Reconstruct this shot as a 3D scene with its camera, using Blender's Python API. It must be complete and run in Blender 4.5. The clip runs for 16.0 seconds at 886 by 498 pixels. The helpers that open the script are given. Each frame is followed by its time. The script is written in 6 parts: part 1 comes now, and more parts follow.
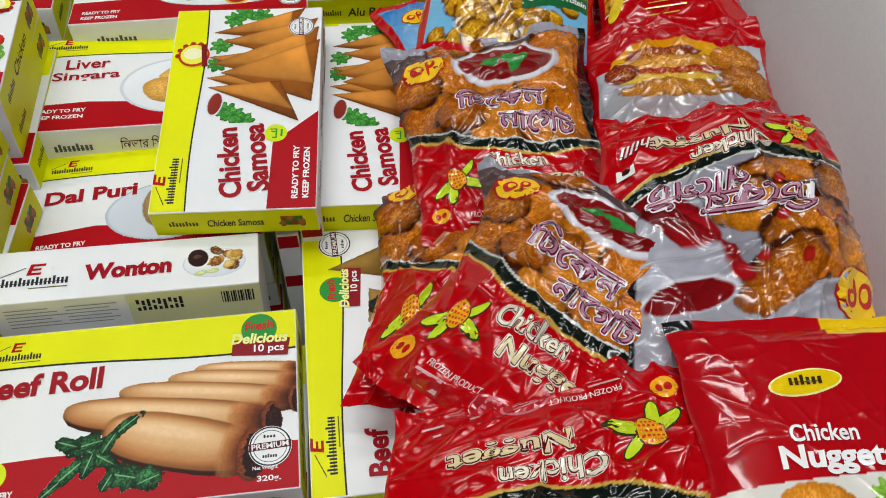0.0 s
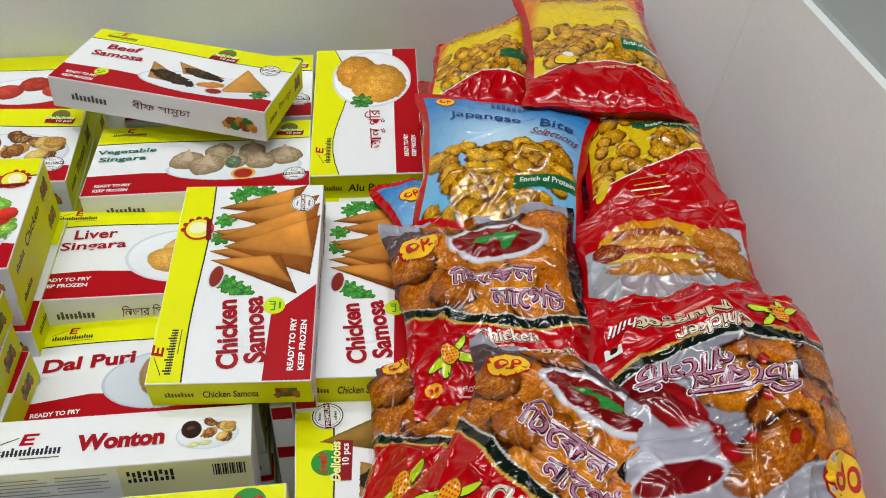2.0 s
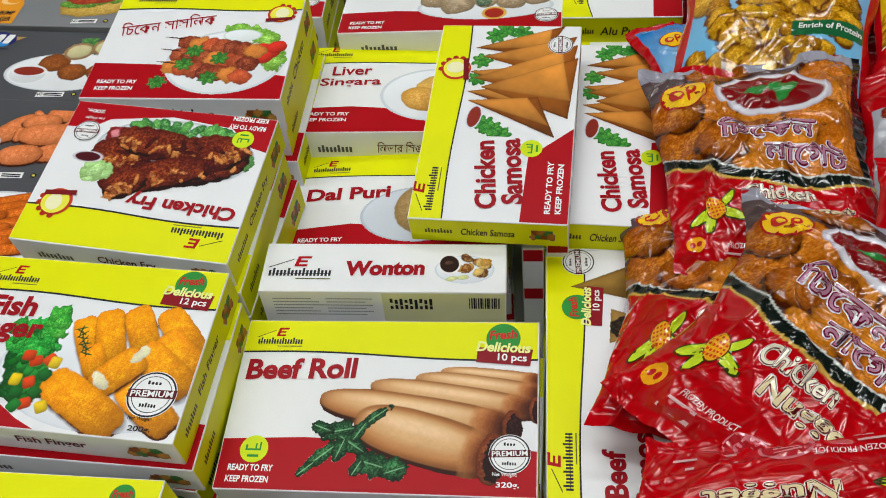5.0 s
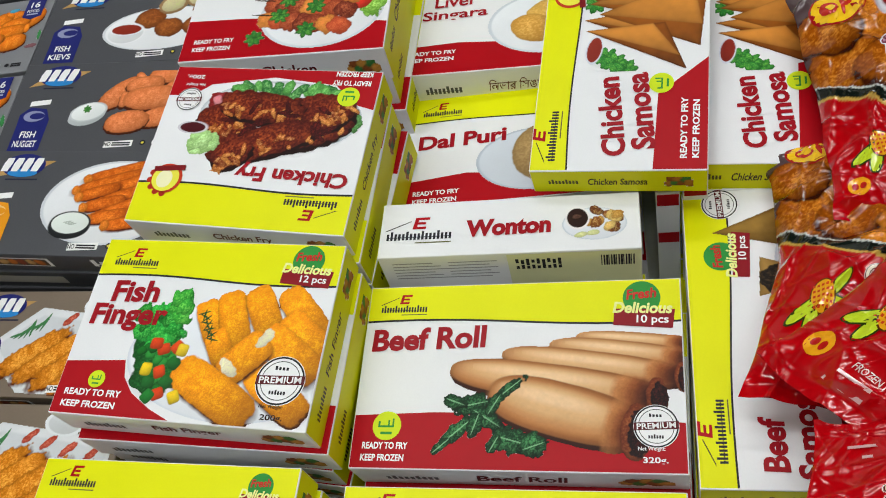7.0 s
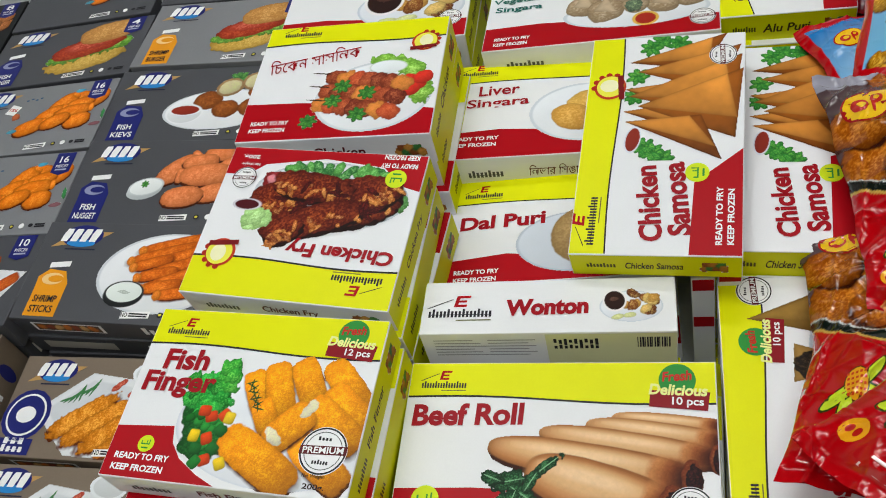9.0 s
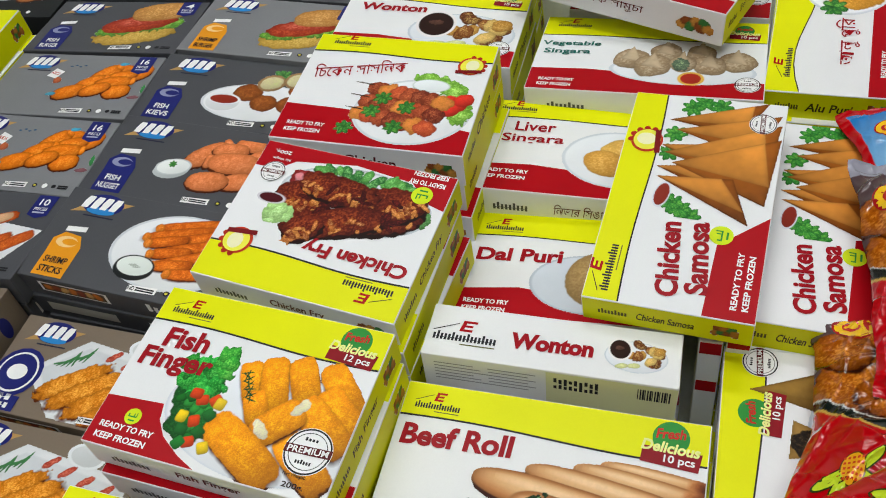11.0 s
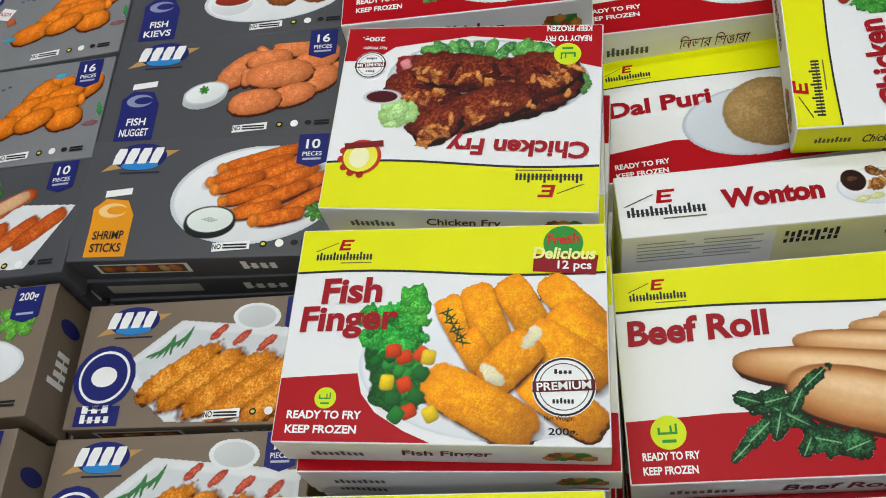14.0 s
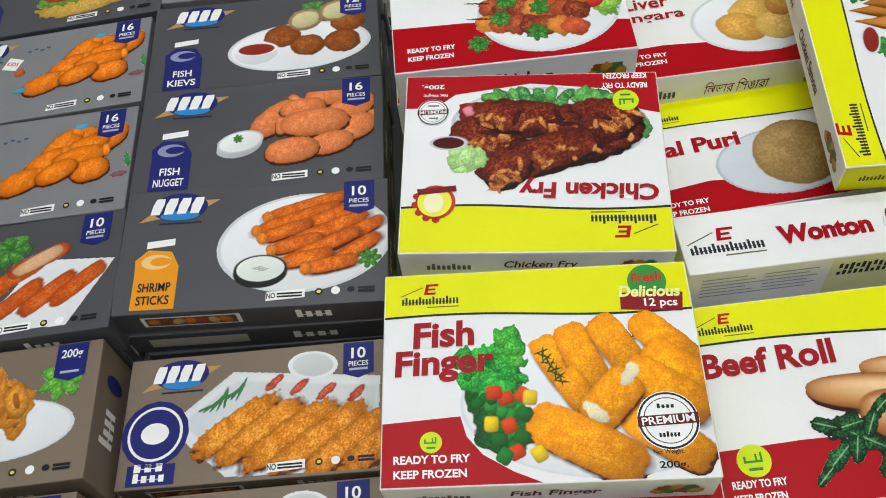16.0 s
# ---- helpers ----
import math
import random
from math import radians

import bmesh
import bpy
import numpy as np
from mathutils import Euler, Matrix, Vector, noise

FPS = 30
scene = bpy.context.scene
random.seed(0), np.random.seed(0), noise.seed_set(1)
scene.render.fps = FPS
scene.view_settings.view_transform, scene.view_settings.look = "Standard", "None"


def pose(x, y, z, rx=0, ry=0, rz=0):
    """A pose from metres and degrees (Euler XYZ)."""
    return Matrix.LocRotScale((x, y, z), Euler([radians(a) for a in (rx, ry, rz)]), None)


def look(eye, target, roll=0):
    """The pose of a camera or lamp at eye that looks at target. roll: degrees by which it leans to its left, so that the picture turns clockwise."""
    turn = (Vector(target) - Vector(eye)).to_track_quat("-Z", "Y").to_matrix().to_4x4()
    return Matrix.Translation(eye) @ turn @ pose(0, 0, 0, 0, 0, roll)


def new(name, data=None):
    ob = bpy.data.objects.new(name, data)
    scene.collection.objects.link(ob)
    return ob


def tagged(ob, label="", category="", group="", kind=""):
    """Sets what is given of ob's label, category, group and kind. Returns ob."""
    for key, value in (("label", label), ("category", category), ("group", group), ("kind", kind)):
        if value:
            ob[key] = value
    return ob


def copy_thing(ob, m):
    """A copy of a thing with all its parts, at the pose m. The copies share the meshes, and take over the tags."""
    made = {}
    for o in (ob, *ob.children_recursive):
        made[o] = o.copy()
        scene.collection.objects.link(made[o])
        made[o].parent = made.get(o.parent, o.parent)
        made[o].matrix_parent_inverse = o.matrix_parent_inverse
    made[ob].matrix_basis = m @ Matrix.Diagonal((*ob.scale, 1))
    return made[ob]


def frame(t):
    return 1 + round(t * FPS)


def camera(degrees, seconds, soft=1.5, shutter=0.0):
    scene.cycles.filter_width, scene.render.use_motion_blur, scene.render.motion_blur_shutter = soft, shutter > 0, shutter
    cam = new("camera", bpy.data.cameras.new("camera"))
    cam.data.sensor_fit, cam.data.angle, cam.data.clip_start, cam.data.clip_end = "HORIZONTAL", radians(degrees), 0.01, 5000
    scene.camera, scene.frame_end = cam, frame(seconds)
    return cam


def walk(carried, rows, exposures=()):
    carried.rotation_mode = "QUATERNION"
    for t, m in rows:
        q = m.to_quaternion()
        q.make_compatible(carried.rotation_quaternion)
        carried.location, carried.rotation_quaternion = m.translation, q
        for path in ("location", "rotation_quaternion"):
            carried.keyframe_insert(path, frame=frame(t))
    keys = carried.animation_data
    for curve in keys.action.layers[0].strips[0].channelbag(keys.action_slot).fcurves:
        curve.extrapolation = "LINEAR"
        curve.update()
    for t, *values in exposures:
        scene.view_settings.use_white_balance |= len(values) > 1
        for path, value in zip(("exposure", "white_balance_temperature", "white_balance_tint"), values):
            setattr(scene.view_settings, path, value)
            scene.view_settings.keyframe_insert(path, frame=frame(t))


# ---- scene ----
cam = camera(52.7, 16.0, soft=1.0)
PATH = [
    (0, (-0.052, -0.001, 0.524), (0.129, 1.232, -1.04), 1.3),
    (0.5, (-0.049, -0.012, 0.537), (0.151, 1.279, -0.977), 1.5),
    (1, (-0.049, -0.005, 0.542), (0.169, 1.336, -0.925), 2.1),
    (1.5, (-0.048, -0.001, 0.55), (0.163, 1.435, -0.826), 1.6),
    (2, (-0.05, -0.002, 0.545), (0.165, 1.48, -0.781), 1.9),
    (2.5, (-0.054, -0.004, 0.542), (0.146, 1.431, -0.836), 2.8),
    (3, (-0.058, -0.003, 0.542), (0.101, 1.399, -0.876), 1.6),
    (3.5, (-0.078, -0.001, 0.531), (-0.002, 1.349, -0.944), -0.6),
    (4, (-0.094, -0.005, 0.532), (-0.156, 1.283, -0.997), -2.3),
    (4.2, (-0.096, -0.006, 0.533), (-0.207, 1.28, -0.994), -3.4),
    (6.3, (-0.101, 0.042, 0.541), (-0.452, 1.21, -1.044), -14.4),
    (6.5, (-0.104, 0.052, 0.537), (-0.481, 1.2, -1.058), -16.0),
    (7, (-0.114, 0.063, 0.534), (-0.585, 1.103, -1.108), -23.0),
    (7.5, (-0.12, 0.064, 0.538), (-0.643, 1.109, -1.084), -23.6),
    (8, (-0.12, 0.057, 0.545), (-0.631, 1.169, -1.036), -21.6),
    (8.5, (-0.12, 0.055, 0.547), (-0.619, 1.204, -1.011), -20.5),
    (9, (-0.116, 0.05, 0.554), (-0.646, 1.227, -0.975), -21.4),
    (9.2, (-0.114, 0.049, 0.553), (-0.668, 1.234, -0.96), -22.0),
    (11.3, (-0.123, 0.041, 0.547), (-0.669, 1.275, -0.929), -11.6),
    (11.5, (-0.123, 0.044, 0.544), (-0.67, 1.269, -0.939), -12.0),
    (12, (-0.131, 0.049, 0.533), (-0.685, 1.165, -1.031), -17.2),
    (12.5, (-0.158, 0.055, 0.524), (-0.647, 1.122, -1.096), -19.3),
    (13, (-0.231, 0.07, 0.5), (-0.737, 1.095, -1.142), -20.6),
    (13.5, (-0.286, 0.079, 0.49), (-0.714, 1.074, -1.191), -19.0),
    (14, (-0.324, 0.09, 0.491), (-0.66, 1.144, -1.176), -20.3),
    (14.5, (-0.361, 0.118, 0.503), (-0.602, 1.261, -1.12), -21.4),
    (15, (-0.383, 0.112, 0.503), (-0.455, 1.269, -1.126), -15.2),
    (15.5, (-0.402, 0.098, 0.506), (-0.524, 1.253, -1.123), -14.3),
    (16, (-0.425, 0.088, 0.514), (-0.548, 1.218, -1.132), -12.4),
]
EXPOSURES = [(0, -0.05), (2, 0.0), (3.5, -0.05), (4.2, -0.12), (6.5, -0.06), (8, -0.11), (9.2, -0.12), (11.5, -0.08), (12.5, -0.05), (13, 0.0), (13.5, -0.05), (14, -0.13), (15, -0.22), (15.5, -0.18), (16, -0.05)]
walk(cam, [(t, look(eye, target, roll)) for t, eye, target, roll in PATH], EXPOSURES)

# ---- light ----
world = bpy.data.worlds.new("shop")
scene.world = world
world.use_nodes = True
world.node_tree.nodes["Background"].inputs[0].default_value = (0.9, 0.95, 1.0, 1)
world.node_tree.nodes["Background"].inputs[1].default_value = 0.006
LAMP_WATTS = 7.5
LAMPS = [(-0.95, 0.55), (-0.3, 1.15), (0.12, 0.2), (-0.3, -0.6)]
CEILING_Z = 1.95
for lx, ly in LAMPS:
    data = bpy.data.lights.new("tube_light", "AREA")
    data.shape, data.size, data.size_y, data.energy = "RECTANGLE", 1.2, 0.16, LAMP_WATTS
    data.color = (0.97, 1.0, 0.98)
    lamp = new("tube_light", data)
    lamp.matrix_world = pose(lx, ly, CEILING_Z - 0.075, 0, 0, 0)


# ---- materials ----
def lin(h):
    """Linear colour of a hex code."""
    c = np.array([int(h[i:i + 2], 16) for i in (0, 2, 4)]) / 255.0
    return np.where(c <= 0.04045, c / 12.92, ((c + 0.055) / 1.055) ** 2.4)


MATS = {}


def surface(name, hexcol="ffffff", rough=0.4, vary=0.05, scale=90.0, bump=0.02, coat=0.0, attr=False, metal=0.0, fine=900.0, gloss=0.5):
    """A node material: colour with broad and fine variation, and fine relief."""
    key = (name, hexcol)
    if key in MATS:
        return MATS[key]
    m = bpy.data.materials.new(name)
    m.use_nodes = True
    nt = m.node_tree
    b = nt.nodes["Principled BSDF"]
    b.inputs["Roughness"].default_value = rough
    b.inputs["Metallic"].default_value = metal
    b.inputs["Specular IOR Level"].default_value = gloss
    b.inputs["Coat Weight"].default_value = coat
    b.inputs["Coat Roughness"].default_value = 0.07
    co = nt.nodes.new("ShaderNodeTexCoord")
    n1 = nt.nodes.new("ShaderNodeTexNoise")
    n1.inputs["Scale"].default_value, n1.inputs["Detail"].default_value = scale / 6, 5
    n2 = nt.nodes.new("ShaderNodeTexNoise")
    n2.inputs["Scale"].default_value, n2.inputs["Detail"].default_value = fine, 2
    nt.links.new(co.outputs["Object"], n1.inputs["Vector"])
    nt.links.new(co.outputs["Object"], n2.inputs["Vector"])
    add = nt.nodes.new("ShaderNodeMath")
    add.operation = "MULTIPLY_ADD"
    nt.links.new(n2.outputs["Fac"], add.inputs[0])
    add.inputs[1].default_value = 0.5
    nt.links.new(n1.outputs["Fac"], add.inputs[2])
    rng = nt.nodes.new("ShaderNodeMapRange")
    rng.inputs["From Min"].default_value, rng.inputs["From Max"].default_value = 0.4, 1.1
    rng.inputs["To Min"].default_value, rng.inputs["To Max"].default_value = 1 - vary, 1 + vary
    nt.links.new(add.outputs[0], rng.inputs["Value"])
    mul = nt.nodes.new("ShaderNodeVectorMath")
    mul.operation = "SCALE"
    if attr:
        at = nt.nodes.new("ShaderNodeAttribute")
        at.attribute_name = "ink"
        nt.links.new(at.outputs["Color"], mul.inputs[0])
    else:
        mul.inputs[0].default_value = tuple(lin(hexcol))
    nt.links.new(rng.outputs["Result"], mul.inputs["Scale"])
    nt.links.new(mul.outputs["Vector"], b.inputs["Base Color"])
    if bump:
        bp = nt.nodes.new("ShaderNodeBump")
        bp.inputs["Strength"].default_value, bp.inputs["Distance"].default_value = bump, 0.002
        nt.links.new(n1.outputs["Fac"], bp.inputs["Height"])
        nt.links.new(bp.outputs["Normal"], b.inputs["Normal"])
    MATS[key] = m
    return m


def ink(hexcol):
    return surface("printed_ink", hexcol, rough=0.42, vary=0.04, scale=120, bump=0.03, gloss=0.14)


def board(hexcol):
    return surface("coated_cardboard", hexcol, rough=0.45, vary=0.035, scale=80, bump=0.06, gloss=0.2)


PICTURE = surface("printed_picture", rough=0.45, vary=0.06, scale=200, bump=0.03, attr=True, fine=1500, gloss=0.14)
FILM = surface("printed_plastic_film", rough=0.14, vary=0.03, scale=260, bump=0.1, coat=0.4, attr=True, gloss=0.34)


def film_ink(hexcol):
    return surface("ink_on_film", hexcol, rough=0.14, vary=0.03, scale=260, bump=0.1, coat=0.3, gloss=0.34)


# ---- building helpers ----
def part(name, bm, material, parent, label=""):
    """Links a bmesh as one mesh object under a thing or a part."""
    me = bpy.data.meshes.new(name)
    bm.to_mesh(me)
    bm.free()
    return link(name, me, material, parent, label)


def link(name, me, material, parent, label=""):
    if material is not None:
        me.materials.clear()
        me.materials.append(material)
    ob = new(name, me)
    ob.parent = parent
    if label:
        tagged(ob, label)
    return ob


def slab(x0, y0, z0, x1, y1, z1, bevel=0.0, seg=1):
    bm = bmesh.new()
    bmesh.ops.create_cube(bm, size=1)
    for v in bm.verts:
        v.co = Vector(((x0 + x1) / 2 + v.co.x * (x1 - x0), (y0 + y1) / 2 + v.co.y * (y1 - y0), (z0 + z1) / 2 + v.co.z * (z1 - z0)))
    if bevel:
        bmesh.ops.bevel(bm, geom=list(bm.edges), offset=bevel, segments=seg, affect="EDGES", profile=0.5)
    return bm


class Face:
    """A printed face: maps (u, v) in metres, u along the writing and v up the page, to the thing's own space."""

    def __init__(self, w, h, origin, ux, uv):
        self.w, self.h = w, h
        self.o, self.a, self.b = np.array(origin, float), np.array(ux, float), np.array(uv, float)
        self.n = np.cross(self.a, self.b)

    def at(self, u, v, lift):
        u, v = np.asarray(u, float)[..., None], np.asarray(v, float)[..., None]
        return self.o + u * self.a + v * self.b + self.n * lift


LIFT = 0.00016


def flat(face, pts, mat, parent, name, layer=1, label=""):
    """A filled outline on a face; pts in shares of the face."""
    bm = bmesh.new()
    vs = [bm.verts.new(p) for p in face.at([p[0] * face.w for p in pts], [p[1] * face.h for p in pts], layer * LIFT)]
    f = bm.faces.new(vs)
    f.normal_update()
    bmesh.ops.triangulate(bm, faces=[f])
    return part(name, bm, mat, parent, label)


def ring(cx, cy, rx, ry, n=28, a0=0.0, a1=360.0):
    return [(cx + rx * math.cos(radians(a0 + (a1 - a0) * i / n)), cy + ry * math.sin(radians(a0 + (a1 - a0) * i / n))) for i in range(n)]


def bars(face, rects, mat, parent, name, layer=2, label="", slant=0.0):
    """Several small printed bars in one mesh; rects are (u0, v0, u1, v1) in shares of the face."""
    bm = bmesh.new()
    for u0, v0, u1, v1 in rects:
        s = slant * (v1 - v0) * face.h / face.w
        q = [(u0, v0), (u1, v0), (u1 + s, v1), (u0 + s, v1)]
        bm.faces.new([bm.verts.new(p) for p in face.at([p[0] * face.w for p in q], [p[1] * face.h for p in q], layer * LIFT)])
    ob = part(name, bm, mat, parent, label)
    return tagged(ob, kind="stuff") if len(rects) > 1 and "print" in name else ob


def word_bar(face, u0, v0, u1, v1, mat, parent, name="word_bar", teeth=9, layer=2):
    """An unread word as one dark bar with an uneven top."""
    top, foot = [], []
    for k in range(teeth):
        a, b = u0 + (u1 - u0) * k / teeth, u0 + (u1 - u0) * (k + .62) / teeth
        c = u0 + (u1 - u0) * (k + 1) / teeth
        hi = v1 if (k * 7 + teeth) % 4 else v1 + (v1 - v0) * .35
        lo = v0 + (v1 - v0) * .46
        top += [(a, hi), (b, hi)] + ([(b, lo), (c, lo)] if k < teeth - 1 else [])
        foot += [(a, v0), (b, v0)] + ([(b, v0 + (v1 - v0) * .36), (c, v0 + (v1 - v0) * .36)] if k < teeth - 1 else [])
    return flat(face, foot + top[::-1], mat, parent, name, layer)


LETTERS = {}


def letters(text, weight):
    """Outline of a line of writing, filled, with its box from 0 to 1."""
    if any(ord(c) > 255 for c in text):
        weight = 0.0
    key = (text, weight)
    if key not in LETTERS:
        cu = bpy.data.curves.new("writing", "FONT")
        cu.body, cu.size, cu.offset, cu.resolution_u = text, 1.0, weight, 3
        cu.fill_mode = "FRONT"
        ob = new("writing", cu)
        bpy.context.view_layer.update()
        me = bpy.data.meshes.new_from_object(ob.evaluated_get(bpy.context.evaluated_depsgraph_get()))
        co = np.array([v.co[:2] for v in me.vertices]).reshape(-1, 2)
        faces = [tuple(p.vertices) for p in me.polygons]
        bpy.data.objects.remove(ob)
        bpy.data.curves.remove(cu)
        bpy.data.meshes.remove(me)
        lo, hi = co.min(0), co.max(0)
        LETTERS[key] = ((co - lo) / (hi - lo), faces)
    return LETTERS[key]


def write(face, text, cx, cy, w, h, mat, parent, name="writing", turn=0.0, weight=0.01, slant=0.0, layer=3, label="", lift=0.0):
    """A line of writing w by h metres, centred at shares (cx, cy) of the face, turned by degrees."""
    co, faces = letters(text, weight)
    x, y = (co[:, 0] - 0.5) * w, (co[:, 1] - 0.5) * h
    x = x + slant * y
    c, s = math.cos(radians(turn)), math.sin(radians(turn))
    u, v = cx * face.w + c * x - s * y, cy * face.h + s * x + c * y
    me = bpy.data.meshes.new(name)
    me.from_pydata(face.at(u, v, layer * LIFT + lift).tolist(), [], faces)
    return link(name, me, mat, parent, label)


# ---- painted pictures ----
def hashed(i, j, seed):
    s = np.sin(i * 127.1 + j * 311.7 + seed * 74.7) * 43758.5453
    return s - np.floor(s)


def value_noise(x, y, seed=0.0):
    i, j = np.floor(x), np.floor(y)
    f, g = x - i, y - j
    f, g = f * f * (3 - 2 * f), g * g * (3 - 2 * g)
    a, b = hashed(i, j, seed), hashed(i + 1, j, seed)
    c, d = hashed(i, j + 1, seed), hashed(i + 1, j + 1, seed)
    return (a * (1 - f) + b * f) * (1 - g) + (c * (1 - f) + d * f) * g


def cloud(x, y, seed=0.0, octaves=3):
    t, a, k = 0.0, 0.5, 0.0
    for o in range(octaves):
        t, k = t + a * value_noise(x * 2 ** o, y * 2 ** o, seed + o), k + a
        a *= 0.55
    return t / k


class Picture:
    """A printed picture: a fine grid of ink colours, w by h metres, drawn shape by shape."""

    def __init__(self, w, h, step, base=None):
        self.nx, self.ny = max(2, int(round(w / step)) + 1), max(2, int(round(h / step)) + 1)
        self.w, self.h = w, h
        self.x, self.y = np.meshgrid(np.linspace(0, w, self.nx), np.linspace(0, h, self.ny))
        self.c = np.ones((self.ny, self.nx, 3))
        self.a = np.zeros((self.ny, self.nx))
        self.seed = 0.0
        if base:
            self.c[:], self.a[:] = lin(base), 1.0

    def lay(self, mask, col):
        m = np.clip(mask, 0, 1)[..., None]
        a0 = self.a[..., None] * (1 - m)
        self.c = (self.c * a0 + col * m + 1e-9 * self.c) / (a0 + m + 1e-9)
        self.a = (a0 + m)[..., 0]

    def blob(self, cx, cy, rx, ry, col, turn=0.0, power=2.0, ragged=0.06, grain=0.25, size=0.004, dark=0.55, glow=0.25, tip=None, soft=0.08):
        """A rounded lump; all in metres. grain and size: the crust; dark: its rim; glow: its lit side; tip: a second colour in its grain."""
        self.seed += 1.7
        c, s = math.cos(radians(turn)), math.sin(radians(turn))
        reach = max(rx, ry) * (1.25 + ragged)
        ux, uy = self.w / (self.nx - 1), self.h / (self.ny - 1)
        i0, i1 = max(0, int((cx - reach) / ux)), min(self.nx, int((cx + reach) / ux) + 2)
        j0, j1 = max(0, int((cy - reach) / uy)), min(self.ny, int((cy + reach) / uy) + 2)
        if i0 >= i1 or j0 >= j1:
            return
        X, Y = self.x[j0:j1, i0:i1], self.y[j0:j1, i0:i1]
        dx, dy = X - cx, Y - cy
        u, v = (c * dx + s * dy) / rx, (-s * dx + c * dy) / ry
        d = (np.abs(u) ** power + np.abs(v) ** power) ** (1 / power)
        d = d + ragged * 2 * (cloud(X / size, Y / size, self.seed, 2) - 0.5)
        edge = soft * min(1.0, 0.004 / min(rx, ry)) + 0.02
        mask = np.clip((1 - d) / edge + 0.5, 0, 1)
        rnd = np.sqrt(np.clip(1 - np.clip(d, 0, 1) ** 2.5, 0, 1))
        tone = dark + (1 - dark) * rnd
        side = (-0.5 * dx + 0.85 * dy) / max(rx, ry)
        tone = tone * (1 + glow * np.clip(side, -1, 1))
        g = 0.65 * cloud(X / (size * 0.22), Y / (size * 0.22), self.seed + 9, 2) + 0.35 * cloud(X / (size * 1.6), Y / (size * 1.6), self.seed + 4, 2)
        tone = tone * (1 + grain * 2 * (g - 0.5))
        base = np.ones((*X.shape, 3)) * lin(col)
        if tip:
            k = np.clip((g - 0.45) * 4, 0, 1)[..., None] * 0.6 * (rnd[..., None] ** 2)
            base = base * (1 - k) + lin(tip) * k
        m = np.clip(mask, 0, 1)[..., None]
        old = self.c[j0:j1, i0:i1]
        a0 = self.a[j0:j1, i0:i1][..., None] * (1 - m)
        self.c[j0:j1, i0:i1] = (old * a0 + base * np.clip(tone, 0.05, 1.6)[..., None] * m + 1e-9 * old) / (a0 + m + 1e-9)
        self.a[j0:j1, i0:i1] = (a0 + m)[..., 0]

    def shape(self, pts, col, grain=0.12, size=0.006, fade=(0.0, 0.0), rim=0.0, soft=0.0006):
        """A polygon in metres with straight sides, convex; fade: brightening along x and y across it."""
        self.seed += 1.3
        d = np.full(self.x.shape, 1e9)
        n = len(pts)
        area = sum(pts[i][0] * pts[(i + 1) % n][1] - pts[(i + 1) % n][0] * pts[i][1] for i in range(n))
        for i in range(n):
            (ax, ay), (bx, by) = pts[i], pts[(i + 1) % n]
            ex, ey = bx - ax, by - ay
            ln = math.hypot(ex, ey) + 1e-9
            d = np.minimum(d, math.copysign(1, area) * (ex * (self.y - ay) - ey * (self.x - ax)) / ln)
        mask = np.clip(d / soft + 0.5, 0, 1)
        g = cloud(self.x / size, self.y / size, self.seed, 3)
        mx, my = sum(p[0] for p in pts) / n, sum(p[1] for p in pts) / n
        wx, wy = max(p[0] for p in pts) - min(p[0] for p in pts) + 1e-6, max(p[1] for p in pts) - min(p[1] for p in pts) + 1e-6
        tone = 1 + grain * 2 * (g - 0.5) + fade[0] * (self.x - mx) / wx * 2 + fade[1] * (self.y - my) / wy * 2
        if rim:
            tone = tone * (1 - rim * np.exp(-np.clip(d, 0, 1) / 0.0016))
        self.lay(mask, np.ones_like(self.c) * lin(col) * np.clip(tone, 0.05, 1.7)[..., None])

    def disc(self, cx, cy, rx, ry, col, turn=0.0, rim=None, rim_w=0.1, fade=0.1):
        """A plate, bowl or sauce: smooth, with a rim."""
        c, s = math.cos(radians(turn)), math.sin(radians(turn))
        dx, dy = self.x - cx, self.y - cy
        u, v = (c * dx + s * dy) / rx, (-s * dx + c * dy) / ry
        d = np.sqrt(u * u + v * v)
        mask = np.clip((1 - d) * min(rx, ry) / 0.0008 + 0.5, 0, 1)
        tone = 1 + fade * np.clip(-u * 0.5 + v * 0.8, -1, 1)
        base = np.ones_like(self.c) * lin(col) * tone[..., None]
        if rim:
            k = np.clip((d - (1 - rim_w)) / 0.03, 0, 1)[..., None]
            base = base * (1 - k) + lin(rim) * k
        self.lay(mask, base)

    def leaf(self, cx, cy, r, col="2f7a35", turn=0.0, tip="7fbf4a"):
        for k in range(7):
            a = turn + k * 51.4
            self.blob(cx + 0.55 * r * math.cos(radians(a)), cy + 0.55 * r * math.sin(radians(a)), 0.55 * r, 0.3 * r, col, a, ragged=0.25, grain=0.5, size=r * 0.35, dark=0.35, tip=tip)

    def put(self, face, cu, cv, parent, name="food_picture", layer=2, label="", mat=None):
        """Lays the picture on a face with its lower left corner at shares (cu, cv)."""
        u, v = cu * face.w + self.x, cv * face.h + self.y
        inside = (u >= 0.0005) & (u <= face.w - 0.0005) & (v >= 0.0005) & (v <= face.h - 0.0005)
        a = np.where(inside, self.a, 0)
        co = face.at(u, v, layer * LIFT).reshape(-1, 3)
        idx = np.arange(self.nx * self.ny).reshape(self.ny, self.nx)
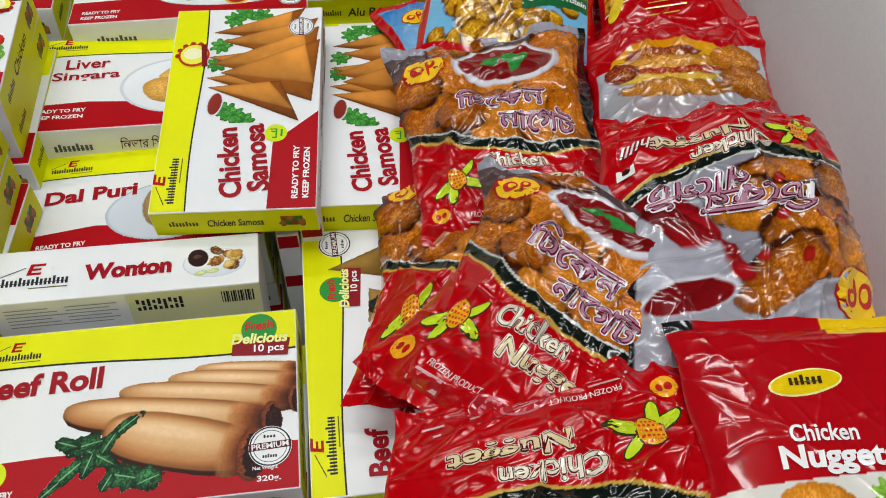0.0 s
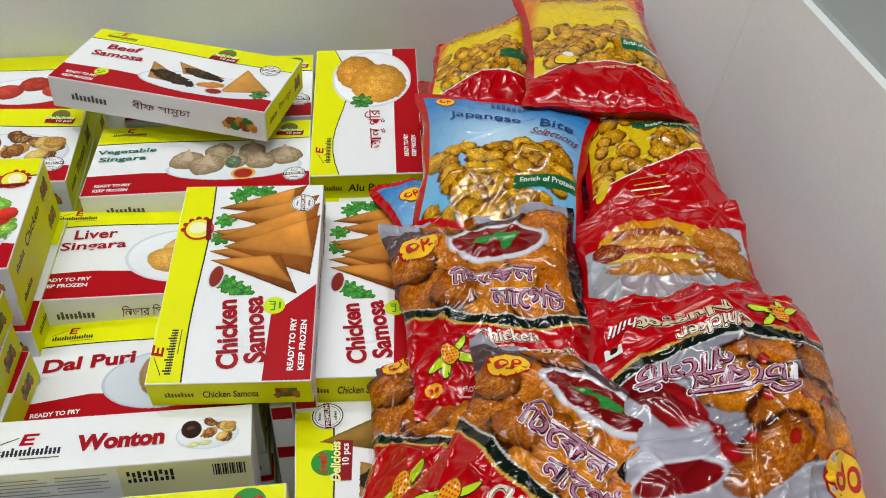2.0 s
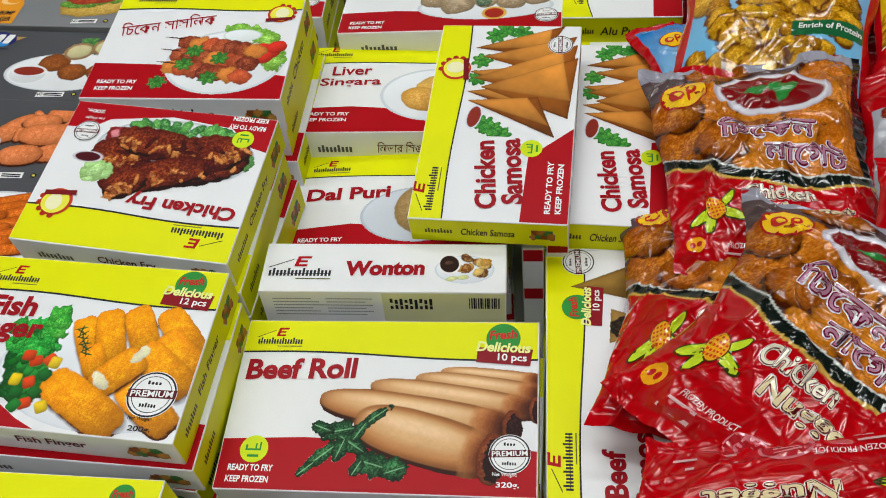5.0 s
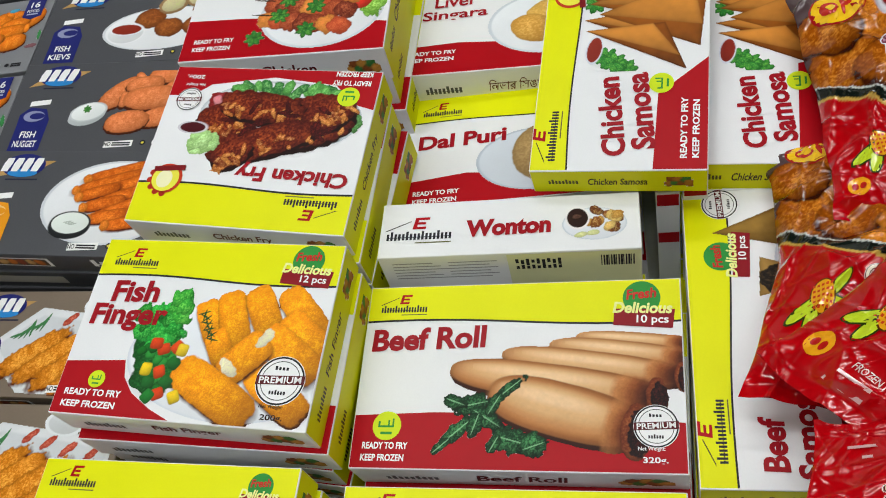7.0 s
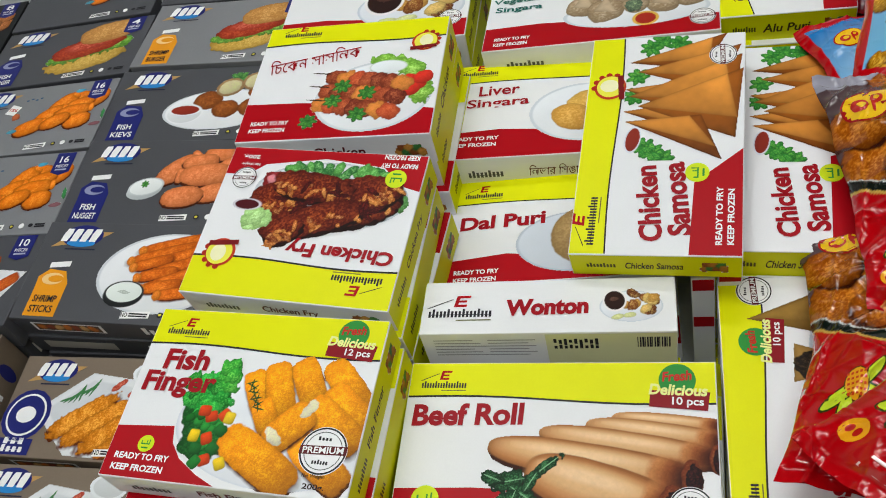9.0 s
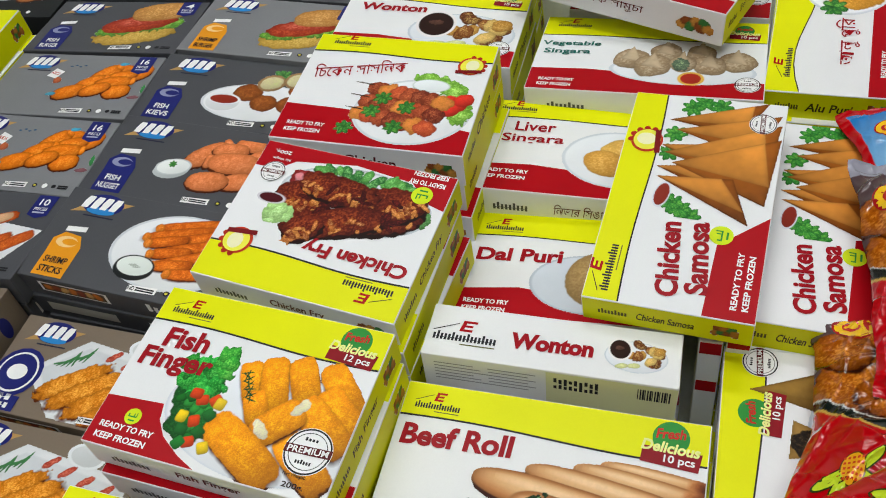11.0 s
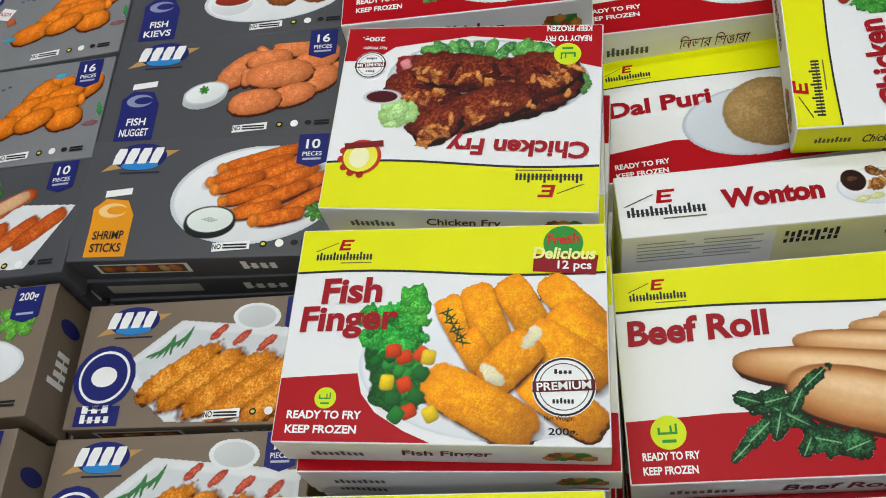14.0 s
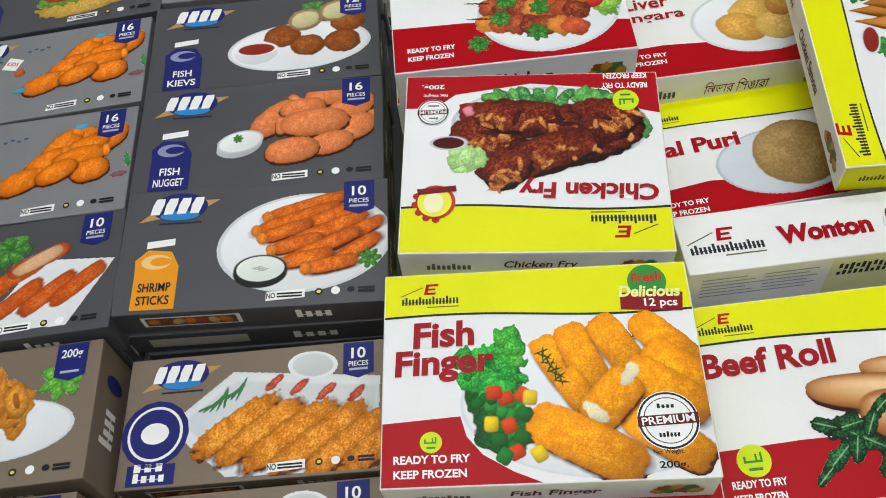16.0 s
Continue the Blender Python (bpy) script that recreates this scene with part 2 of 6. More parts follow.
        quads = np.stack([idx[:-1, :-1], idx[:-1, 1:], idx[1:, 1:], idx[1:, :-1]], -1)
        keep = (a[:-1, :-1] + a[:-1, 1:] + a[1:, 1:] + a[1:, :-1]) > 2.0
        quads = quads[keep]
        if not len(quads):
            return None
        used, inv = np.unique(quads, return_inverse=True)
        return grid_mesh(name, co[used], inv.reshape(-1, 4), self.c.reshape(-1, 3)[used], mat or PICTURE, parent, label)


def grid_mesh(name, co, quads, cols, mat, parent, label="", smooth=False):
    me = bpy.data.meshes.new(name)
    me.vertices.add(len(co))
    me.vertices.foreach_set("co", np.asarray(co, np.float32).ravel())
    me.loops.add(quads.size)
    me.loops.foreach_set("vertex_index", np.asarray(quads, np.int32).ravel())
    me.polygons.add(len(quads))
    me.polygons.foreach_set("loop_start", np.arange(0, quads.size, 4, dtype=np.int32))
    me.update(calc_edges=True)
    at = me.attributes.new("ink", "FLOAT_COLOR", "POINT")
    at.data.foreach_set("color", np.concatenate([np.clip(cols, 0, 1), np.ones((len(cols), 1))], 1).astype(np.float32).ravel())
    if smooth:
        me.polygons.foreach_set("use_smooth", np.ones(len(quads), bool))
    return link(name, me, mat, parent, label)


# ---- the shop and the freezer ----
# unseen walls and ceiling, greyed to cut bounce light and film reflections
WALL = surface("unseen_shop_grey", "868784", rough=0.7, vary=0.04, scale=12, bump=0.03, fine=200)
LINER = surface("white_freezer_liner", "e6e8e9", rough=0.45, vary=0.08, scale=30, bump=0.05, fine=260)
RIM = surface("grey_freezer_rim", "979a98", rough=0.45, vary=0.05, scale=60, bump=0.04)
TILE = surface("shop_floor_tile", "b8b4ac", rough=0.35, vary=0.06, scale=14, bump=0.02)
GLOW = bpy.data.materials.new("lamp_diffuser")
GLOW.use_nodes = True
GLOW.node_tree.nodes["Principled BSDF"].inputs["Emission Color"].default_value = (0.97, 1, 0.98, 1)
GLOW.node_tree.nodes["Principled BSDF"].inputs["Emission Strength"].default_value = 6.0
FLOOR_Z = -0.78
RX0, RX1, RY0, RY1 = -3.0, 2.4, -2.6, 3.2
tagged(part("floor", slab(RX0, RY0, FLOOR_Z - 0.1, RX1, RY1, FLOOR_Z), TILE, None), "pale tiled shop floor", "floor", kind="structure")
tagged(part("ceiling", slab(RX0, RY0, CEILING_Z, RX1, RY1, CEILING_Z + 0.1), WALL, None), "unseen grey shop ceiling", "ceiling", kind="structure")
for nm, q in (("wall_north", (RX0, RY1, RX1, RY1 + 0.1)), ("wall_south", (RX0, RY0 - 0.1, RX1, RY0)), ("wall_west", (RX0 - 0.1, RY0, RX0, RY1)), ("wall_east", (RX1, RY0, RX1 + 0.1, RY1))):
    tagged(part(nm, slab(q[0], q[1], FLOOR_Z, q[2], q[3], CEILING_Z), WALL, None), "unseen grey shop wall", "wall", kind="structure")
for lx, ly in LAMPS:
    light = tagged(new("ceiling_light"), "white batten ceiling light with a glowing diffuser", "lamp", "ceiling lights")
    light.matrix_world = pose(lx, ly, CEILING_Z)
    part("housing", slab(-0.62, -0.1, -0.05, 0.62, 0.1, -0.001, 0.008), WALL, light)
    part("diffuser", slab(-0.6, -0.08, -0.062, 0.6, 0.08, -0.051, 0.004), GLOW, light)

BASE = -0.165          # the freezer's inner base
IX0, IX1, IY0, IY1 = -1.42, 0.35, -0.03, 1.0
RIM_Z = 0.205
freezer = tagged(new("chest_freezer"), "open white chest freezer filled with frozen food", "freezer")
freezer.matrix_world = pose(0, 0, FLOOR_Z)
up = -FLOOR_Z
part("inner_base", slab(IX0, IY0, BASE + up - 0.03, IX1, IY1, BASE + up), LINER, freezer)
BEND_Y = 0.74
side = slab(IX1, IY0 - 0.03, BASE + up - 0.03, IX1 + 0.008, BEND_Y, RIM_Z + up)
for v in side.verts:
    v.co.x += (v.co.z - RIM_Z - up) * 0.13
part("inner_wall", side, LINER, freezer)
far_side = slab(IX1, BEND_Y + 0.0005, BASE + up - 0.03, IX1 + 0.008, IY1 + 0.03, RIM_Z + up)
for v in far_side.verts:
    v.co.x += (v.co.z - RIM_Z - up) * 0.13 - (0.14 * (v.co.y - BEND_Y) if v.co.x < IX1 + 0.004 else 0)
part("inner_wall", far_side, LINER, freezer)
part("inner_wall", slab(IX0 - 0.03, IY0 - 0.03, BASE + up - 0.03, IX0, IY1 + 0.03, RIM_Z + up, 0.006, 2), LINER, freezer)
part("inner_wall", slab(IX0, IY1, BASE + up - 0.03, IX1, IY1 + 0.03, RIM_Z + up + 0.12, 0.006, 2), LINER, freezer)
part("inner_wall", slab(IX0, IY0 - 0.03, BASE + up - 0.03, IX1, IY0, RIM_Z + up, 0.006, 2), LINER, freezer)
part("rim", slab(IX1 + 0.009, IY0 - 0.1, RIM_Z + up - 0.05, IX1 + 0.16, IY1 + 0.1, RIM_Z + up - 0.004, 0.01, 3), RIM, freezer)
part("rim", slab(IX0 - 0.16, IY0 - 0.1, RIM_Z + up - 0.05, IX0 - 0.031, IY1 + 0.1, RIM_Z + up - 0.004, 0.01, 3), RIM, freezer)
part("rim", slab(IX0 - 0.03, IY0 - 0.1, RIM_Z + up - 0.05, IX1 + 0.03, IY0 - 0.031, RIM_Z + up - 0.004, 0.01, 3), RIM, freezer)
part("rim", slab(IX0 - 0.03, IY1 + 0.031, RIM_Z + up + 0.06, IX1 + 0.03, IY1 + 0.1, RIM_Z + up + 0.116, 0.01, 3), RIM, freezer)
part("outer_shell", slab(IX0 - 0.14, IY0 - 0.08, 0.04, IX1 + 0.14, IY1 + 0.08, BASE + up - 0.031, 0.01, 2), RIM, freezer)
for nm, q in (("outer_panel", (IX0 - 0.14, IY0 - 0.08, IX1 + 0.14, IY0 - 0.06)), ("outer_panel", (IX0 - 0.14, IY1 + 0.06, IX1 + 0.14, IY1 + 0.08)), ("outer_panel", (IX0 - 0.14, IY0 - 0.059, IX0 - 0.12, IY1 + 0.059)), ("outer_panel", (IX1 + 0.12, IY0 - 0.059, IX1 + 0.14, IY1 + 0.059))):
    part(nm, slab(q[0], q[1], BASE + up - 0.03, q[2], q[3], RIM_Z + up - 0.051), RIM, freezer)
for fx in (IX0, IX1):
    for fy in (IY0 + 0.05, IY1 - 0.05):
        part("foot", slab(fx - 0.03, fy - 0.03, 0, fx + 0.03, fy + 0.03, 0.039, 0.005), surface("black_rubber", "1c1c1c", rough=0.7), freezer)

# ---- food pictures ----
GOLD, AMBER, CRUST, BROWN = "e39a2e", "d9801f", "b86a24", "7a3d1a"


def fish_fingers(w, h):
    """Fish fingers beside lettuce and diced vegetables; covers the whole page."""
    p = Picture(w, h, 0.00042)
    p.disc(w * .66, h * .33, w * .415, h * .315, "e4e7ec", -3, "d5dae2", 0.04)
    p.blob(w * .345, h * .42, .0165, .022, "0f5a1e", 0, ragged=.2, grain=.5, size=.006, dark=.5, tip="2f8a34")
    p.blob(w * .385, h * .24, .018, .015, "12561e", 0, ragged=.2, grain=.5, size=.006, dark=.5, tip="2f8a34")
    p.blob(w * .405, h * .62, .0085, .0125, "238a2c", -15, ragged=.35, grain=.5, size=.005, dark=.5, tip="7cd458")
    for i in range(34):
        x, y = .262 + .16 * hashed(i, 1, 2), .36 + .22 * hashed(i, 3, 5)
        p.blob(w * x, h * y, .0068, .0046, ("158026", "1c9632", "2aae40")[i % 3], 40 * i, ragged=.55, grain=.5, size=.0034, dark=.6, tip="66d45c", glow=.5)
    for i in range(9):
        p.blob(w * (.38 + .05 * hashed(i, 6, 1)), h * (.55 + .12 * hashed(i, 7, 1)), .0068, .0048, "35ac36", 50 * i, ragged=.45, grain=.5, size=.004, dark=.4, tip="8fdc62", glow=.5)
    for i in range(16):
        p.blob(w * (.29 + .14 * hashed(i, 1, 8)), h * (.16 + .24 * hashed(i, 3, 9)), .0036, .003, ("126a1e", "2a9236")[i % 2], 40 * i, power=3, ragged=.05, grain=.15, dark=.35, glow=.5)
    for x, y, rx, ry, a in ((.545, .53, .0175, .0085, -61), (.635, .53, .0245, .0098, -70), (.745, .59, .0215, .0098, -61), (.9, .6, .0235, .0098, -46), (.93, .47, .0235, .0105, -40), (.6, .4, .013, .008, -60), (.88, .385, .0255, .0112, -36), (.86, .18, .0255, .0108, -36), (.71, .355, .0185, .0112, 48), (.62, .165, .033, .0128, -29)):
        p.blob(w * x + .0008, h * y - .0022, rx, ry * 1.04, "5a2802", a, power=3.6, ragged=.04, grain=.1, soft=.5)
        p.blob(w * x, h * y, rx * 1.0, ry * 1.04, "f29200", a, power=4.2, ragged=.05, grain=.36, size=.0024, dark=.58, tip="ffcb10", glow=.5)
    for x, y, a in ((.772, .462, -36), (.655, .295, 48)):
        p.blob(w * x, h * y, .0042, .0078, "ece2c2", a, ragged=.3, grain=.45, size=.003, dark=.7, tip="c8d08a")
    for k in range(14):
        p.blob(w * (.505 + .0045 * k), h * (.58 - .011 * k), .0045, .00055, "1d4a22", 20 + 67 * k, ragged=.1, grain=.2)
    for i, (x, y, c) in enumerate(((.385, .37, "d2400f"), (.438, .385, "dc4a14"), (.46, .37, "e6c428"), (.393, .25, "d8440f"), (.44, .3, "1c6a28"), (.36, .19, "1a6626"), (.41, .135, "d2400f"), (.375, .12, "1f7a2c"), (.338, .26, "eccc18"), (.478, .125, "ecc81c"), (.43, .2, "1b6826"), (.35, .4, "d2400f"))):
        p.blob(w * x, h * y, .0045, .004, c, 20 + 31 * i, power=4.5, ragged=.05, grain=.15, dark=.5, glow=.4)
    return p


def beef_rolls(w, h):
    """Rolled pastries lying side by side with mint leaves; covers the whole page."""
    p = Picture(w, h, 0.00045)
    for x, y, rx, ry, a in ((.86, .665, .034, .0052, -5), (.82, .605, .044, .0075, -7), (.735, .535, .058, .0095, -8), (.615, .445, .068, .0125, -8), (.645, .305, .049, .018, -15)):
        c, s = math.cos(radians(a)), math.sin(radians(a))
        p.blob(w * x + .001, h * y - .0028, rx * 1.01, ry * 1.02, "3c1606", a, power=2.8, ragged=.015, grain=.08, soft=.6)
        p.blob(w * x, h * y, rx, ry, "b5713a", a, power=2.7, ragged=.012, grain=.09, size=.01, dark=.42, glow=.3)
        for k in range(5):
            p.blob(w * x - .002 - .001 * k, h * y + ry * (.06 + .085 * k), rx * (.9 - .09 * k), ry * (.8 - .14 * k), ("c48650", "d09a64", "dcae7c", "e4b682", "efca9c")[k], a, power=2.4, ragged=.03, grain=.1, size=.009, dark=.96, glow=.05, soft=.9)
        for k in range(5):
            f = .66 + .07 * k
            p.blob(w * x + rx * f * c, h * y + rx * f * s - ry * .06, rx * .1, ry * (.9 - .05 * k), ("b87844", "a06030", "82441e", "5e2a10", "3a1408")[k], a, ragged=.15, grain=.3, size=.004, dark=.95, soft=.9)
        ex, ey = w * x + rx * .97 * c, h * y + rx * .97 * s - ry * .1
        p.blob(ex, ey, ry * .55, ry * 1.05, "7a3416", a + 8, ragged=.1, grain=.4, size=.004, dark=.5, tip="b06a34")
        p.blob(ex + ry * .12, ey - ry * .05, ry * .42, ry * .85, "1e0706", a + 8, ragged=.25, grain=.6, size=.003, dark=.6, tip="5c1612")
    for x, y, rx, ry, a in ((.475, .4, .0165, .0038, 40), (.37, .33, .0135, .007, 12), (.32, .345, .008, .005, -20), (.42, .26, .0125, .006, -32), (.335, .2, .0145, .005, 42), (.285, .12, .0085, .003, 42), (.5, .15, .0125, .0085, -15), (.565, .125, .0085, .0085, 20), (.445, .13, .007, .004, 62), (.385, .23, .009, .005, 72), (.44, .33, .009, .004, 60)):
        p.blob(w * x, h * y, rx, ry, "0f3c1e", a, power=1.9, ragged=.32, grain=.8, size=.0032, dark=.2, tip="4f9a5c", glow=.6)
        p.blob(w * x, h * y, rx * .85, .0004, "7fb886", a, ragged=0, grain=.1, dark=.9)
    return p


def fried_chicken(w, h):
    """Glazed chicken strips on a plate; covers the whole page, seen with the page's head down."""
    p = Picture(w, h, 0.0005)
    p.disc(w * .57, h * .69, w * .385, h * .225, "d6dade", -2, "c0c6cc", .06)
    for i in range(26):
        p.blob(w * (.3 + .55 * hashed(i, 2, 1)), h * (.82 + .06 * hashed(i, 5, 1)), .007, .0042, ("2f7a38", "5aa84c")[i % 2], 47 * i, ragged=.3, grain=.4, size=.004, dark=.4, tip="9ad884")
    p.blob(w * .9, h * .68, .008, .011, "5a9a50", 20, ragged=.35, grain=.4, size=.004, tip="a8dc90")
    p.blob(w * .27, h * .765, .009, .01, "8a1c1c", 30, ragged=.2, grain=.4, size=.004, tip="c8505a")
    p.blob(w * .255, h * .775, .0035, .0045, "e08a90", 30, power=4, grain=.2)
    for x, y, rx, ry, a in ((.33, .64, .024, .019, 10), (.71, .66, .036, .022, 14), (.48, .745, .036, .013, -7), (.8, .72, .02, .014, 30), (.53, .525, .043, .0135, 19), (.4, .44, .016, .011, 32)):
        p.blob(w * x + .001, h * y - .0028, rx * 1.03, ry * 1.08, "220602", a, ragged=.14, grain=.3, size=.006)
        p.blob(w * x, h * y, rx, ry, "6a1c0c", a, power=2.4, ragged=.14, grain=.9, size=.0055, dark=.45, tip="a8501f", glow=.3)
        c, s = math.cos(radians(a)), math.sin(radians(a))
        for k in range(22):
            ox, oy = rx * .9 * (2 * hashed(k, 3, x * 9) - 1), ry * (.9 * hashed(k, 5, y * 9) - .85)
            p.blob(w * x + c * ox - s * oy, h * y + s * ox + c * oy, .0036 * (.5 + hashed(k, 1, x)), .0017, ("b5621f", "cc8038", "8a3c12")[k % 3], a + 40 * (k % 5) - 60, ragged=.4, grain=.7, size=.002, dark=.6, tip="efb672")
    for i in range(16):
        p.blob(w * (.3 + .55 * hashed(i, 4, 6)), h * (.55 + .2 * hashed(i, 6, 6)), .006, .002, "3a0806", 50 * i, ragged=.3, grain=.6, size=.003, dark=.6, tip="7a1c14")
    for i in range(9):
        p.blob(w * (.2 + .1 * hashed(i, 1, 3)), h * (.43 + .14 * hashed(i, 2, 3)), .0085, .0055, "a9d884", 75 * i, ragged=.4, grain=.4, size=.004, dark=.65, tip="daf2ba")
    p.disc(w * .176, h * .593, .0125, .0055, "4a0a14", 0, "d0ccd4", .2)
    return p


def kebab_plate(w, h):
    p = Picture(w, h, 0.00062)
    p.disc(w * .55, h * .46, w * .44, h * .43, "e6e9ec", 6, "cfd5da", .07)
    for i in range(30):
        a = hashed(i, 7, 3) * 110 - 10
        p.blob(w * (.58 + .36 * math.cos(radians(a)) * .9), h * (.5 + .38 * math.sin(radians(a))), .011, .007, "7fbf3f", 60 * i, ragged=.4, grain=.5, size=.004, dark=.45, tip="cbe88a")
    p.disc(w * .62, h * .82, .017, .008, "e8eef0", 0, "d3dcd8", .1)
    for x, y in ((.8, .62), (.86, .58), (.82, .52), (.9, .66)):
        p.blob(w * x, h * y, .009, .008, "d83224", 20, ragged=.15, grain=.25, glow=.5)
    for k in range(3):
        for j in range(7):
            x, y = .24 + .085 * j - .03 * k, .72 - .17 * k - .02 * j
            col = ("8f3a22", "a8482a", "e08a3a", "7a2c1e", "c8502c")[(j * 2 + k) % 5]
            p.blob(w * x, h * y, .0098, .0085, col, 25 * j, power=3, ragged=.15, grain=.5, size=.003, dark=.4, tip="d07a4a")
        p.blob(w * .12, h * (.78 - .17 * k), .01, .0009, "3a2417", -8, ragged=0, grain=.1)
    for x, y in ((.1, .18), (.25, .42), (.46, .24), (.3, .6), (.5, .5)):
        p.leaf(w * x, h * y, .008, "2c7a30")
    return p


def lumps(w, h, items, plate=None, step=0.0007, greens=(), **kw):
    """A plate with rounded pieces: items are (x, y, rx, ry, turn, colour, tip), in shares of the width."""
    p = Picture(w, h, step)
    if plate:
        p.disc(w * plate[0], h * plate[1], w * plate[2], h * plate[3], plate[4] if len(plate) > 4 else "e3e7ec", 0, "cdd4dc", .07)
    for x, y, r in greens:
        p.leaf(w * x, h * y, w * r, "35893a")
    for x, y, rx, ry, a, c, t in items:
        p.blob(w * x, h * y, w * rx, w * ry, c, a, tip=t, **kw)
    return p


def liver_singara(w, h):
    return lumps(w, h, [(.55, .62, .2, .17, 30, "e0b054", "f2d080"), (.42, .42, .2, .16, -25, "d59c42", "efc774"), (.72, .4, .2, .17, 15, "e8bc62", "f5dc98"), (.8, .7, .15, .12, 60, "c78a3a", "e6b866")],
                 (.55, .5, .52, .46), greens=((.7, .56, .1),), ragged=.06, grain=.2, size=.006)


def flat_bread(w, h):
    p = Picture(w, h, 0.0007)
    p.disc(w * .5, h * .46, w * .5, h * .42, "c9d0da", 0, "b4bdca", .06)
    p.blob(w * .62, h * .54, w * .33, h * .42, "a58452", 12, ragged=.03, grain=.22, size=.006, dark=.6, tip="c7a873")
    return p


def veg_singara(w, h):
    p = Picture(w, h, 0.0007)
    p.disc(w * .5, h * .36, w * .49, h * .3, "e3e7ec", 0, "cdd4dc", .07)
    for x, y, r in ((.15, .58, .13), (.86, .6, .13), (.38, .75, .12), (.62, .76, .11), (.3, .45, .14), (.68, .5, .12), (.5, .52, .1)):
        p.blob(w * x, h * y, w * r, w * r * .95, "a48b6c", x * 200, power=1.7, ragged=.08, grain=.2, size=.008, dark=.5, tip="d9c8ae")
        p.shape([(w * (x - r * .6), h * y), (w * (x + r * .5), h * (y - .05)), (w * x, h * (y + .3))], "c6b092", grain=.15, fade=(.2, .1), rim=.3)
    p.blob(w * .49, h * .5, .008, .01, "566b58", 0, ragged=.2, grain=.6, size=.002, tip="a8c08a")
    p.disc(w * .57, h * .2, .012, .0105, "a52a1e", 0, "e0b04a", .25)
    return p


def dumplings(w, h, step=0.0007):
    p = Picture(w, h, step)
    p.disc(w * .5, h * .44, w * .5, h * .42, "dfe3ea", 0, "c9d1db", .06)
    for i in range(16):
        x, y = .42 + .5 * hashed(i, 3, 9), .3 + .5 * hashed(i, 4, 9)
        p.blob(w * x, h * y, w * .1, w * .075, ("c08a3a", "8a4a1c", "6a3214", "d8b468")[i % 4], 63 * i, ragged=.2, grain=.4, size=w * .04, dark=.4, tip="e8c878")
    p.disc(w * .24, h * .6, w * .19, h * .3, "2a1512", 8, "ece8ea", .16)
    p.blob(w * .24, h * .64, w * .07, h * .06, "5a3a30", 0, ragged=.4, grain=.6, size=.003)
    for x, y in ((.3, .16), (.48, .2)):
        p.blob(w * x, h * y, w * .1, w * .05, "d8dc9a", 12, ragged=.2, grain=.3, size=.004)
    return p


def puri_plate(w, h):
    p = Picture(w, h, 0.0007)
    p.disc(w * .5, h * .5, w * .5, h * .48, "eceef2", 0, "d6dbe2", .07)
    p.blob(w * .62, h * .68, w * .3, h * .25, "cf8a2c", 0, ragged=.05, grain=.4, size=.004, tip="edbb58")
    p.blob(w * .42, h * .42, w * .34, h * .34, "d9962f", 0, ragged=.05, grain=.4, size=.004, tip="f0c362")
    p.leaf(w * .1, h * .62, .012)
    return p


def beef_samosas(w, h):
    p = Picture(w, h, 0.0007)
    p.disc(w * .5, h * .34, w * .5, h * .3, "dfe3ea", 0, "c9d1db", .06)
    p.shape([(w * .02, h * .8), (w * .46, h * .22), (w * .08, h * .3)], "b5834a", grain=.15, rim=.4)
    p.blob(w * .24, h * .4, w * .2, w * .06, "2c2014", -20, ragged=.2, grain=.8, size=.004, tip="6a5030")
    p.shape([(w * .2, h * .9), (w * .62, h * .6), (w * .3, h * .55)], "c08c4c", grain=.15, rim=.4)
    p.blob(w * .44, h * .62, w * .17, w * .05, "33261a", -15, ragged=.2, grain=.8, size=.004, tip="7a6038")
    p.shape([(w * .72, h * .98), (w * .64, h * .2), (w * .99, h * .4)], "c98f43", grain=.18, fade=(-.2, .1), rim=.45)
    p.blob(w * .55, h * .36, w * .1, w * .04, "d0843a", 10, ragged=.3, grain=.4)
    p.disc(w * .6, h * .2, .01, .006, "8a2a1c", 0, "d5cfdd", .2)
    p.leaf(w * .92, h * .3, .008, "2c6a30")
    return p


def open_samosas(w, h):
    """Samosas pointing to the page's head, one of them broken open; covers the whole page."""
    p = Picture(w, h, 0.0006)
    p.disc(w * .72, h * .16, w * .2, h * .36, "dde1e8", 0, "c9d1db", .06)
    p.shape([(w * .835, h * .84), (w * .755, h * .3), (w * .97, h * .3)], "7d5c22", grain=.25, size=.008, fade=(.25, .1), rim=.4, soft=.0009)
    p.shape([(w * .835, h * .84), (w * .82, h * .3), (w * .95, h * .32)], "94702e", grain=.25, size=.008, fade=(.2, .1), rim=.2, soft=.002)
    p.shape([(w * .6, h * .62), (w * .66, h * .2), (w * .74, h * .6)], "a8813f", grain=.2, rim=.4)
    p.blob(w * .665, h * .48, w * .05, h * .13, "241a10", 20, ragged=.25, grain=.8, size=.004, tip="6a5030")
    p.blob(w * .6, h * .3, w * .045, h * .12, "b98a45", 0, power=3, ragged=.08, grain=.3, size=.005)
    p.leaf(w * .56, h * .25, .008, "2c6a30")
    return p


